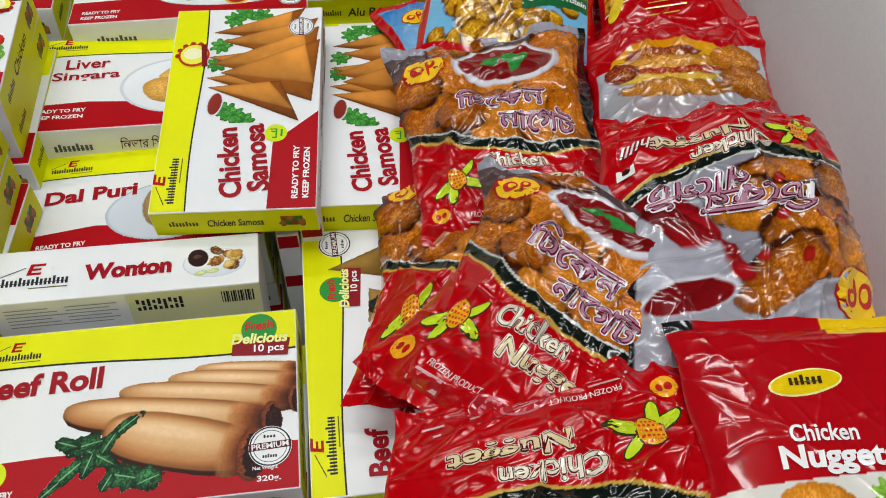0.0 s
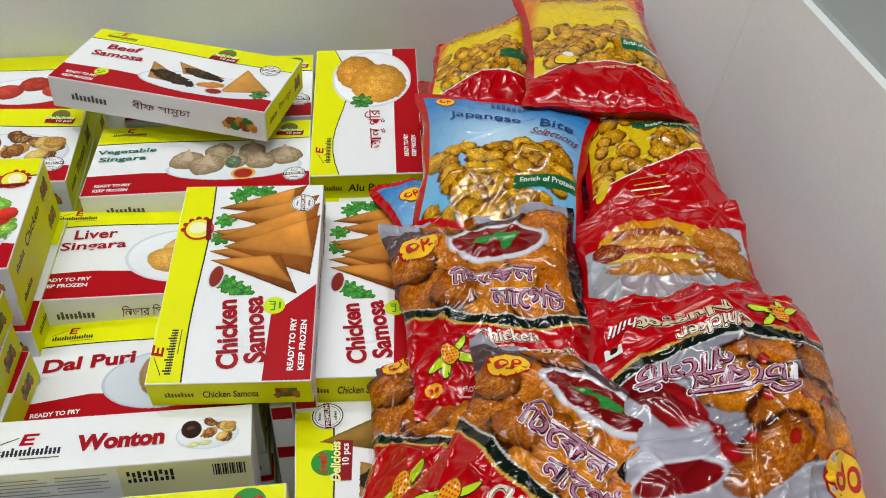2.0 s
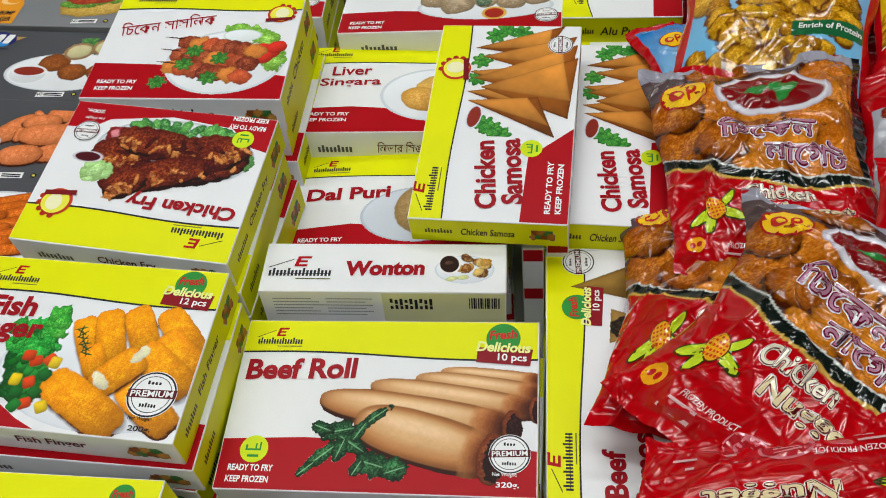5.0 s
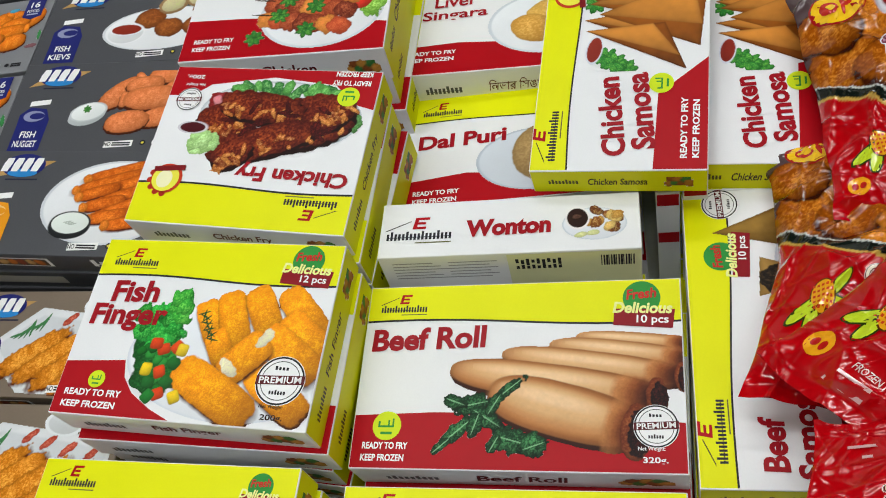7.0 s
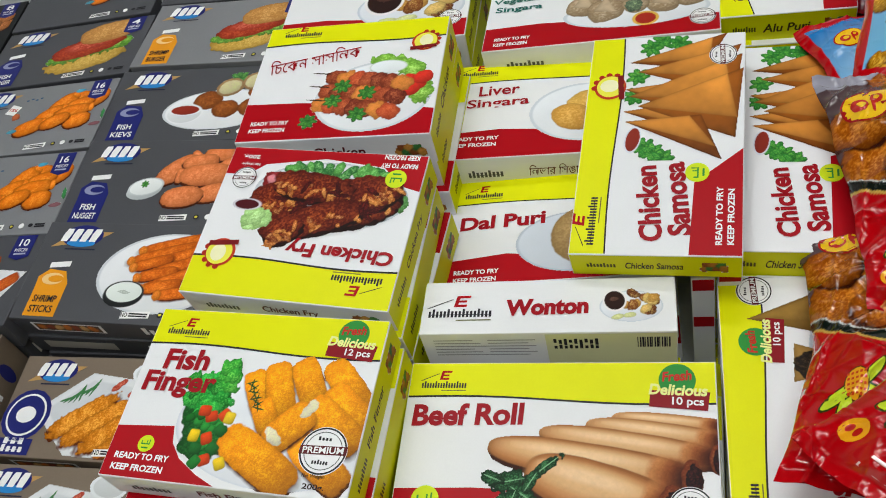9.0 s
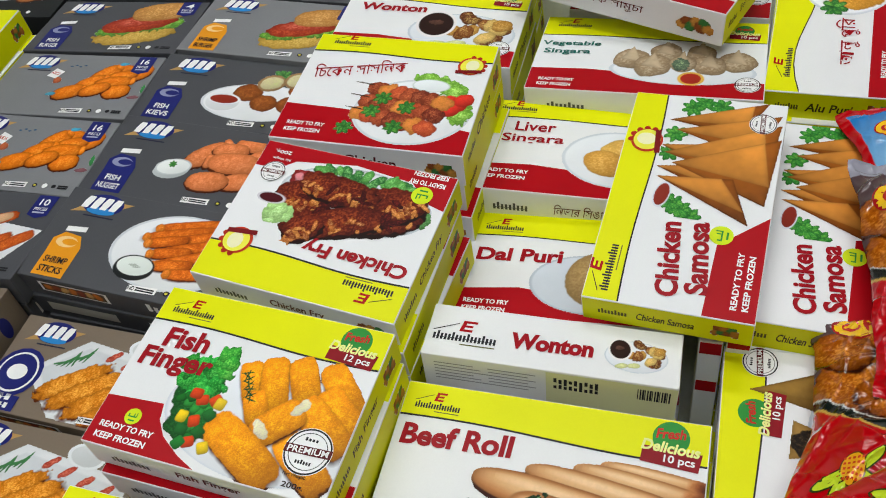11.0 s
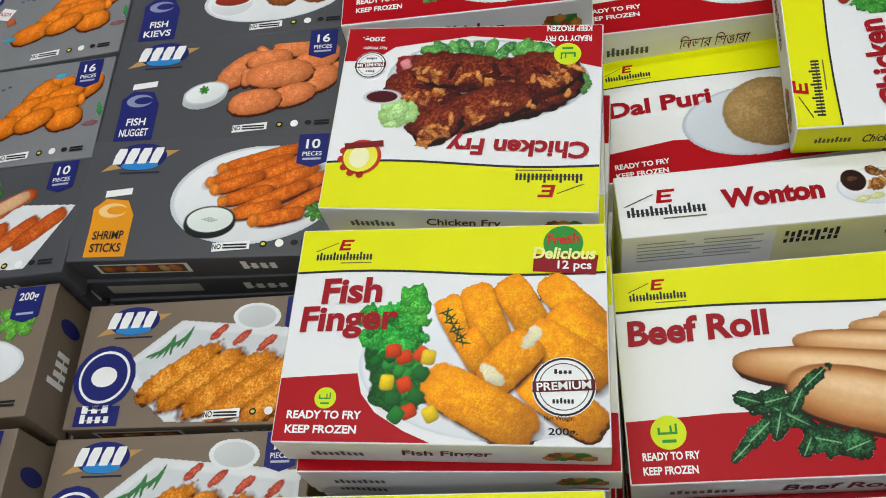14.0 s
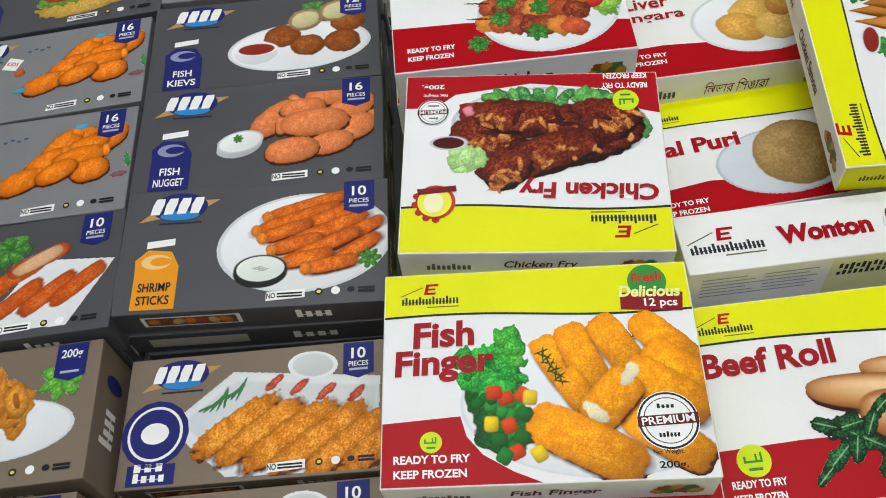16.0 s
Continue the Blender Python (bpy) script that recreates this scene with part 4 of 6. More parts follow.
def grey_carton(label, W, D, H, picture, at, tag, tag_ink, count, board_mat=None, kids=False, premium=False, stripes=True):
    """A dark frozen food carton with a blue and white mark, a picture, a shaped tag and a count ribbon."""
    thing = tagged(new("frozen_food_carton"), label, "food box", "dark frozen food cartons")
    carton_body(W, D, H, board_mat or DARK_BOARD, thing)
    F = faces_of(W, D, H)
    f = F["top"]
    picture.put(f, at[0], at[1], thing, "food_picture", 2)
    # the maker's mark, as plain shapes
    cx, cy = .205, .85
    flat(f, [(cx - .15, cy - .12), (cx - .1, cy - .04), (cx + .1, cy + .05), (cx + .155, cy + .05), (cx + .09, cy - .03), (cx - .06, cy - .09)], ink("b9925a"), thing, "mark_swoosh", 2)
    oval = flat(f, ring(cx, cy, .108, .118, 28), BLUE, thing, "mark_oval", 3)
    flat(f, ring(cx + .005, cy - .075, .075, .04, 20), ink("2f86cc"), oval, "mark_wave", 4)
    for k in range(4):
        u0 = cx - .108 + .05 * k
        flat(f, [(u0, cy - .06), (u0 + .034, cy - .06), (u0 + .049, cy + .03), (u0 + .05, cy + .075), (u0 + .018, cy + .075), (u0 + .006, cy + .02)], PAPER, oval, "mark_block", 5)
    bars(f, [(cx - .07, cy - .145, cx + .09, cy - .13)], ink("2a2c40"), thing, "small_print", 2)
    if premium:
        w, h = .024 / f.w, .024 / f.h
        tx, ty = .13, .4
        seal = flat(f, ring(tx, ty, w, h, 16), BLUE, thing, "seal", 3)
        flat(f, ring(tx, ty, w * .82, h * .82, 28), PAPER, seal, "seal_ring", 4)
        flat(f, ring(tx, ty, w * .74, h * .74, 28), BLUE, seal, "seal_disc", 5)
        flat(f, ring(tx, ty, w * .42, h * .32, 16), PAPER, seal, "seal_figure", 6)
        tail = flat(f, [(tx - w * .7, .02), (tx + w * .7, .02), (tx + w * .7, ty - h * .9), (tx - w * .7, ty - h * .9)], BLUE, thing, "seal_tail", 2)
        word_bar(f, tx - w * .5, .12, tx + w * .45, .18, PAPER, tail, "seal_print", 3, 3)
        word_bar(f, tx - w * .5, .045, tx + w * .5, .095, PAPER, tail, "seal_print", 4, 3)
    elif tag:
        tx, tw = .15, .08
        tab = flat(f, [(tx - tw, .03), (tx + tw, .03), (tx + tw, .36), (tx + tw * .6, .48), (tx - tw * .5, .5), (tx - tw * 1.05, .42), (tx - tw, .3)], tag_ink, thing, "tag", 2)
        flat(f, ring(tx - .005, .4, tw * .7, .06, 16), ink("8d92b4") if tag_ink is BLUE else ink("f3c886"), tab, "tag_figure", 3)
        flat(f, ring(tx + .012, .4, tw * .5, .035, 16), tag_ink, tab, "tag_figure", 4)
        flat(f, [(tx - tw * .6, .51), (tx + tw * .7, .53), (tx + tw * .7, .585), (tx - tw * .6, .565)], PAPER, tab, "tag_strip", 3)
        for k, word in enumerate(tag):
            write(f, word, tx, .2 - .1 * k, tw * f.w * (1.5 if len(word) > 4 else 1.0), .0072, PAPER if tag_ink is BLUE else DARK, tab, "tag_word", 0, .02, layer=5)
    # count ribbon
    if count:
        rx = .89
        band = flat(f, [(rx - .058, .985), (rx - .058, .74), (rx, .7), (rx + .058, .74), (rx + .058, .985)], BLUE, thing, "ribbon", 4)
        write(f, count, rx, .9, f.w * (.055 if len(count) < 3 else .08), .0085, PAPER, band, "ribbon_count", 0, .02, layer=5)
        if len(count) < 3:
            write(f, "PIECES", rx, .815, f.w * .075, .0038, PAPER, band, "ribbon_word", 0, .01, layer=5)
        bars(f, [(rx - .035, .762, rx + .035, .78)], ink("aeb2cc"), band, "ribbon_print", 5)
    # foot of the page: a white strip and small round marks
    strip = flat(f, [(.56, .045), (.7, .06), (.7, .125), (.56, .11)], PAPER, thing, "strip", 4)
    write(f, "NO", .578, .083, .0062, .0045, DARK, strip, "strip_word", 2, .02, layer=5)
    bars(f, [(.6, .088, .69, .102), (.6, .066, .69, .08)], DARK, strip, "strip_print", 5)
    flat(f, ring(.75, .095, .014, .026, 14), DARK, thing, "round_mark", 4)
    flat(f, ring(.75, .095, .008, .012, 10), ink("d8c84a"), thing, "round_mark", 5)
    flat(f, ring(.81, .098, .016, .03, 14), PAPER, thing, "round_mark", 4)
    flat(f, ring(.865, .1, .014, .022, 10), DARK, thing, "round_mark", 4)
    bars(f, [(.89, .1, .95, .118), (.89, .075, .95, .093)], ink("26262a"), thing, "small_print", 4)
    if kids:
        flat(f, [(.3, .62), (.37, .58), (.4, .7), (.33, .75)], PAPER, thing, "kids_tag", 3)
        write(f, "KIDS", .35, .665, .011, .0045, ink("c22a24"), thing, "kids_word", -14, .02, layer=4)
        [flat(f, ring(.42 + .03 * k, .79 + .02 * (k % 2), .011, .011, 8), ink("3a5a7a"), thing, "small_fish", 3) for k in range(4)]
    for s in ("front", "back"):
        g = F[s]
        flat(g, [(.1, .3), (.46, .3), (.46, .8), (.1, .8)], PAPER, thing, "side_panel", 1)
        p = Picture(g.w * .33, g.h * .4, .0012, "5a4a3a")
        for k in range(7):
            p.blob(p.w * (.1 + .13 * k), p.h * .5, p.w * .08, p.h * .35, ("c9702a", "8a3f24", "d0a060")[k % 3], 20 * k, ragged=.2, grain=.4, size=.003)
        p.put(g, .115, .35, thing, "side_picture", 2)
        word_bar(g, .66, .4, .8, .7, PAPER, thing, "side_mark", 4)
    g = F["right"]
    word_bar(g, .3, .35, .58, .65, PAPER, thing, "side_mark", 4)
    flat(g, ring(.75, .5, .06, .25, 16), BLUE, thing, "side_disc", 2)
    return thing


def set_down(thing, c, tilt, turn, H):
    """Lays a carton so that the middle of its top is at c."""
    thing.matrix_world = pose(*c, tilt[0], tilt[1], tilt[2]) @ pose(0, 0, -H, 0, 0, turn)


def stack_under(c, tilt, turn, W, D, H, tint="pale", base=None, drop=0):
    """The cartons under a top one, down to the freezer's base."""
    foot = BASE if base is None else base
    n = max(0, int(round((c[2] - H - foot) / (H + .0006))))
    if n == 0:
        return
    step = (c[2] - H - foot) / n
    one = spare(W, D, min(step - .0005, .05), turn, tint)
    for k in range(n):
        f = 1 - (k + 1) / n
        jx, jy, jr = (hashed(k, c[0] * 50, 1.0) - .5) * .008, (hashed(k, c[1] * 50, 2.0) - .5) * .008, (hashed(k, c[0] * 31, 3.0) - .5) * 4
        m = pose(c[0] + jx, c[1] + jy, foot + step * (n - 1 - k) + .0002, tilt[0] * f, tilt[1] * f, tilt[2] + jr) @ pose(0, 0, 0, 0, 0, turn)
        if k == 0:
            one.matrix_world = m
        else:
            copy_thing(one, m)


RED_FULL = [(.004, .006), (.996, .006), (.996, .2), (.6, .24), (.25, .285), (.004, .27)]
RED_PART = [(.004, .006), (.58, .006), (.5, .1), (.44, .24), (.41, .36), (.004, .385)]
RED_CORNER = [(.004, .006), (.52, .006), (.43, .22), (.42, .29), (.004, .31)]
BLACKISH, CREAM = ink("2a1a14"), ink("f4efdc")


def place(kind, c, tilt, size, turn=0.0, stack=True, **kw):
    H = size[2]
    W, D = (size[0], size[1]) if turn % 180 == 0 else (size[1], size[0])
    thing = food_carton(kw.pop("label"), W, D, H, **kw)
    set_down(thing, c, tilt, turn, H)
    if stack:
        stack_under(c, tilt, turn, W, D, H)
    return thing


# ---- the yellow, white and red cartons ----
place("roll", (-.2097, .3034, -.0005), (3.0, -.6, -.5), (.215, .131, .034), label="yellow, white and red carton of beef rolls on a stack",
      titles=[("Beef Roll", .217, .69, .08, .0168)], picture=beef_rolls(.215, .131), at=(0, 0), red=[(.004, .006), (.996, .006), (.996, .244), (.6, .285), (.255, .291), (.004, .274)], band=(.798, .769), badge=(.885, .83, .037, "10 pcs"), seal=(.914, .225, .0138), approval=(.11, .219, .0098), ready=(.11, .072, .031), net=(.9, .06, "320g.", PAPER), mark=(.125, .86), side="Beef Roll")
place("finger", (-.4101, .311, .0598), (2.0, 2.3, -3.5), (.178, .13, .031), label="yellow, white and red carton of fish fingers on a stack",
      titles=[("Fish", .197, .685, .035, .0165), ("Finger", .198, .535, .056, .0205)], picture=fish_fingers(.178, .13), at=(0, 0), red=[(.004, .006), (.483, .006), (.4, .055), (.31, .13), (.262, .21), (.244, .3), (.004, .278)], band=(.782, .764), badge=(.87, .845, .034, "12 pcs"), seal=(.867, .244, .0165), approval=(.153, .19, .006), ready=(.155, .072, .041), net=(.855, .055, "200g.", BLACKISH), mark=(.155, .855), side="Fish Finger")
place("samosa", (-.1328, .5326, .0529), (5.5, -.3, -4.2), (.119, .207, .028), 90, False, label="chicken samosa carton lying across its neighbours",
      titles=[("Chicken", .213, .55, .066, .0165), ("Samosa", .233, .385, .064, .0165)], title_turn=7, picture=samosa_fan(.125, .088), at=(.395, .01), red=[(.004, .006), (.445, .006), (.298, .286), (.004, .3)], band=(.788, .788), seal=(.888, .138, .0105), approval=(.341, .27, .0085), ready=(.162, .085, .049), medal=(.746, .85, .0125), mark=(.14, .875), mark_w=.042, side="Chicken Samosa")
place("fry", (-.396, .4531, .0706), (5.0, 3.6, -5.7), (.167, .137, .031), 180, label="chicken fry carton facing away on top of a stack",
      titles=[("Chicken Fry", .297, .672, .086, .0155)], title_turn=-2, picture=turned(turned(fried_chicken(.167, .137))), at=(0, 0), red=[(.004, .006), (.996, .006), (.996, .2), (.88, .2), (.8, .12), (.5, .06), (.2, .1), (.1, .22), (.004, .25)], band=(.775, .768), seal=(.888, .226, .0105), approval=(.131, .173, .0085), ready=(.132, .04, .03), medal=(.867, .735, .0125), net=(.88, .07, "200g.", PAPER), mark=(.181, .83), mark_w=.04, side="Chicken Fry")
place("shaslik", (-.3967, .6133, .0713), (1.0, 2.6, .4), (.17, .143, .034), label="chicken shashlik carton on top of a stack",
      title_turn=12, titles=[("িচেকন সাসিলক", .31, .68, .084, .0185)], picture=kebab_plate(.118, .096), at=(.29, .02), red=[(.004, .006), (.996, .006), (.996, .2), (.7, .26), (.3, .3), (.004, .31)], band=(.83, .83), ready=(.16, .1), medal=(.89, .78, .012), mark=(.2, .92), mark_w=.036, side="Chicken")
place("liver", (-.2274, .6391, -.0058), (-1.3, 2.5, 1.7), (.19, .124, .036), label="liver singara carton partly under another carton",
      bold=.018, titles=[("Liver", .232, .7, .038, .0135), ("Singara", .23, .555, .0575, .0145)], picture=liver_singara(.1, .08), at=(.37, .09), red=[(.004, .006), (.996, .006), (.996, .2), (.6, .24), (.25, .285), (.004, .265)], band=(.797, .797), ready=(.135, .15, .043), mark=(.13, .9), side="িলভার িসঙারা")
place("dal", (-.2258, .522, -.0305), (-1.0, 0, 2.4), (.19, .118, .036), label="dal puri carton partly under another carton",
      titles=[("Dal Puri", .275, .56, .074, .0148)], picture=flat_bread(.1, .075), at=(.34, .04), red=[(.004, .006), (.996, .006), (.996, .2), (.6, .2), (.3, .26), (.004, .21)], band=(.745, .725), ready=(.17, .06, .038), mark=(.18, .82), side="Dal Puri")
place("vegetable", (-.1879, .7565, .0122), (-2.6, -.5, -.9), (.216, .123, .034), label="vegetable singara carton in the freezer's back row",
      bold=.022, titles=[("Vegetable", .15, .61, .058, .0095), ("Singara", .14, .5, .046, .0105)], picture=veg_singara(.136, .072), at=(.34, .1), red=RED_FULL, band=(.74, .72), seal=(.93, .17, .0115), ready=(.13, .08), badge=(.9, .83, .027, "10 pcs"), title_ink=ink("2c6a62"), side="")
place("beefsamosa", (-.0373, .3388, -.011), (0, 0, 0), (.12, .215, .034), 90, label="beef samosa carton beside the bags",
      titles=[("Beef", .13, .63, .034, .0155), ("Samosa", .17, .47, .06, .0155)], picture=open_samosas(.215, .12), at=(0, 0), red=RED_CORNER, band=(.82, .76), badge=(.75, .745, .034, "10 pcs"), seal=(.945, .79, .0125), ready=None, mark=(.17, .875), mark_w=.042, side="Beef Samosa")
place("samosatwo", (-.036, .5501, .0215), (1.5, .1, -3.8), (.12, .208, .031), 90, label="chicken samosa carton partly covered by bags",
      titles=[("Chicken", .213, .57, .064, .016), ("Samosa", .233, .405, .062, .016)], title_turn=7, picture=samosa_fan(.125, .088), at=(.395, .03), red=RED_CORNER, band=(.82, .82), approval=(.341, .29, .0085), ready=(.162, .1, .049), mark=(.15, .9), mark_w=.036, side="Chicken Samosa")
place("alu", (-.0191, .8136, .0242), (6.0, -1.2, -3.6), (.113, .21, .034), 90, label="alu puri carton against the freezer's back",
      titles=[("আলু পুির", .33, .42, .062, .021)], picture=puri_plate(.1, .09), at=(.5, .05), red=[(.004, .006), (.996, .006), (.996, .24), (.004, .24)], band=(.7, .8), wave=True, ready=(.2, .09), mark=(.18, .84), mark_w=.038, side="Alu Puri")
place("beeftop", (-.2102, .8393, .0659), (-2.4, 1.9, -18.7), (.228, .112, .034), 0, False, label="beef samosa carton lying slantwise on the back row",
      bold=.022, titles=[("Beef", .2, .68, .036, .011), ("Samosa", .2, .54, .056, .011)], picture=beef_samosas(.14, .066), at=(.36, .08), red=RED_FULL, band=(.8, .74), badge=(.66, .83, .029, "10 pcs"), seal=(.9, .7, .011), approval=(.2, .22, .007), ready=(.13, .08), side="বীফ সামুচা")
place("backrow", (-.1763, .9050, .0028), (0, 0, -1.8), (.2, .133, .034), label="frozen food carton under a slanting one in the back row",
      titles=[], picture=dumplings(.09, .07), at=(.5, .1), red=RED_FULL, badge=(.9, .84, .027, "10 pcs"), seal=(.93, .25, .012), ready=(.13, .05))
place("wontons", (-.4214, .807, .006), (.3, 3.1, .5), (.2, .131, .04), label="wonton carton in the freezer's back row",
      titles=[("Wonton", .27, .66, .075, .0135)], picture=dumplings(.115, .078), at=(.4, .12), red=RED_FULL, band=(.78, .74), badge=(.88, .85, .029, "10 pcs"), seal=(.91, .22, .012), ready=(.13, .06), side="Wonton")
place("backleft", (-.4375, .936, -.0015), (0, 0, 1.3), (.2, .122, .034), label="red and yellow frozen food carton at the back",
      titles=[("রল", .1, .62, .03, .012)], picture=lumps(.11, .07, [(.3, .4, .16, .14, 0, "b8342a", "d86a4a"), (.55, .6, .16, .14, 0, "a82a22", "d86a4a"), (.8, .4, .16, .14, 0, "c03a2a", "e07a5a")], (.5, .4, .5, .4)), at=(.44, .12), red=RED_FULL, ready=(.13, .06))
place("nearleft", (-.422, .1621, .038), (0, 0, -1.5), (.179, .13, .031), label="yellow and white frozen food carton by the freezer's front wall",
      titles=[], picture=None, at=(0, 0), red=RED_FULL, badge=(.87, .86, .025, "12 pcs"), ready=None, side="")
place("nearright", (-.2096, .160, .003), (0, 0, 0), (.21, .13, .034), label="yellow and white frozen food carton behind the freezer's front",
      titles=[], picture=None, at=(0, 0), red=RED_FULL, band=(.6, .6), ready=None, side="")

# the wonton carton standing on its long edge
won = tagged(new("frozen_food_carton"), "white wonton carton standing on its long edge", "food box", "frozen food cartons")
WW, WD, WH = .183, .047, .125
carton_body(WW, WD, WH, WHITE, won)
WF = faces_of(WW, WD, WH)
maker_mark(WF["top"], .16, .37, .048, won)
write(WF["top"], "Wonton", .505, .475, .06, .0145, TITLE, won, "title", 1, .05, .06, layer=4)
dumplings(.044, .032, .0005).put(WF["top"], .71, .16, won, "food_picture", 2)
g = WF["front"]
flat(g, [(.5, .003), (.997, .003), (.997, .985), (.5, .985)], ink("dcdcae"), won, "pale_panel", 1)
bars(g, [(.05, .93 - .03 * k, .05 + .16 + .03 * (k % 3), .938 - .03 * k) for k in range(6)] + [(.27, .93 - .03 * k, .46 - .03 * (k % 2), .938 - .03 * k) for k in range(6)], ink("9a9a9e"), won, "small_print", 2)
bars(g, [(.53 + .02 * k, .9 - .012 * (k % 3), .542 + .02 * k, .94 - .01 * (k % 2)) for k in range(9)] + [(.53 + .02 * k, .84, .542 + .02 * k, .87 + .01 * (k % 2)) for k in range(9)], DARK, won, "stamped_print", 2)
bars(g, [(.85 + .009 * k, .85, .8535 + .009 * k + .002 * (k % 3), .95) for k in range(14)], DARK, won, "bar_print", 2)["kind"] = "stuff"
won.matrix_world = pose(-.2173, .4066, .0186, -2.0, 2.1, 1.2) @ pose(0, 0, -WH)
under = spare(.183, .06, .0186 - WH - BASE - .001, 0, "pale")
under.matrix_world = pose(-.2173, .4066, BASE)
# cartons on edge in the gap beside it, seen by their ends
for k, (gx, gz) in enumerate(((-.107, .0), (-.088, .012))):
    end = tagged(new("frozen_food_carton"), "white and red carton end in a gap between stacks", "food box", "frozen food cartons")
    hh = gz - BASE
    carton_body(.017, .19, hh, WHITE, end)
    e = faces_of(.017, .19, hh)["front"]
    for j in range(2):
        flat(e, [(.05, .9 - .3 * j), (.95, .9 - .3 * j), (.95, .985 - .3 * j), (.05, .985 - .3 * j)], RED, end, "red_panel", 1)
    end.matrix_world = pose(gx, .535, BASE)

# ---- the dark cartons ----
RW, RD, RH = .196, .104, .036


def dark(label, c, tilt, picture, at, tag, tag_ink, count, board_mat=None, tint="dark", size=(RW, RD, RH), **kw):
    thing = grey_carton(label, *size, picture, at, tag, tag_ink, count, board_mat, **kw)
    set_down(thing, c, tilt, 0, size[2])
    stack_under(c, tilt, 0, *size, tint=tint)


dark("dark grey carton of shrimp sticks", (-.6003, .4662, -.0005), (3.3, 4.0, -2.0), shrimp_sticks(.196, .104), (0, 0), ("SHRIMP", "STICKS"), ORANGE, "10", size=(RW, RD, .028))
dark("dark grey carton of fish nuggets", (-.6003, .5725, .0), (2.9, 3.5, -1.4), fish_nuggets(.124, .078), (.33, .13), ("FISH", "NUGGET"), BLUE, "16")
dark("dark grey carton of fish kievs", (-.6006, .679, .0005), (1.3, 4.0, .3), kievs(.122, .082), (.34, .12), ("FISH", "KIEVS"), BLUE, "12")
dark("grey carton of shrimp burgers", (-.5963, .786, .0056), (0, 1.5, -2.5), burger(.1, .08), (.42, .14), ("SHRIMP", "BURGER"), ORANGE, "4", GREY_BOARD)
dark("dark grey frozen food carton in the back row", (-.596, .893, .006), (0, 1, -2), fish_nuggets(.1, .07, "d9741c"), (.4, .2), None, BLUE, "10")
dark("tan carton of tempura shrimps", (-.606, .3525, -.040), (3, 0, -1.9), tempura(.15, .088), (.17, .02), None, BLUE, "10", TAN_BOARD, "tan", premium=True, size=(.187, .095, .034))
dark("tan carton of tempura shrimps by the freezer's front wall", (-.612, .2535, -.046), (1, 0, -1), tempura(.15, .088), (.17, .02), None, BLUE, "10", TAN_BOARD, "tan", premium=True, size=(.187, .095, .034))
dark("dark grey burger carton", (-.798, .7818, .0037), (-2, .4, 2.5), burger(.115, .092), (.36, .1), ("FISH", "BURGER"), BLUE, "4")
dark("pale grey carton of fish nuggets with small fish printed on it", (-.7978, .6745, .0034), (0, 0, 1.4), kids_nuggets(.125, .075), (.35, .16), None, BLUE, "16", GREY_BOARD, kids=True, size=(.188, .104, .034))
dark("pale grey carton of fish nuggets with small fish printed on it", (-.7991, .5685, .0006), (2.0, 0, 0), kids_nuggets(.125, .075), (.35, .16), None, BLUE, "16", GREY_BOARD, kids=True, size=(.19, .104, .034))
dark("dark grey carton of crumbed fillets", (-.7939, .459, .0045), (-1.0, 0, .8), fish_fillets(.12, .085), (.36, .06), None, BLUE, "10", size=(.19, .104, .034))
dark("tan carton of crumbed squid rings", (-.7995, .3535, -.0039), (-1.0, .4, 1.0), squid_rings(.11, .08), (.36, .16), None, BLUE, "200g", TAN_BOARD, "tan", size=(.19, .102, .05))
dark("tan carton of crumbed squid rings by the freezer's front wall", (-.802, .246, -.006), (0, 0, 0), squid_rings(.11, .08), (.36, .16), None, BLUE, "10", TAN_BOARD, "tan", size=(.19, .102, .05))
dark("dark grey carton in the freezer's back row", (-.806, .888, .004), (0, 0, 2), kids_nuggets(.1, .07), (.45, .2), None, BLUE, "12", size=(.19, .104, .034))
dark("nearly black frozen food carton", (-1.02, .86, -.01), (0, 0, 3), fish_nuggets(.09, .06, "a8642c"), (.5, .25), None, BLUE, "8", board("1d1f20"))
place("yellowleft", (-1.01, .70, .03), (0, 0, 3), (.2, .13, .034), label="yellow frozen food carton beside the dark cartons", titles=[], picture=None, at=(0, 0), red=RED_FULL, band=(.3, .3), ready=None)
dark("nearly black frozen food carton", (-1.01, .56, .0), (0, 0, 1), fish_nuggets(.09, .06, "a8642c"), (.5, .25), None, BLUE, "8", board("1d1f20"))


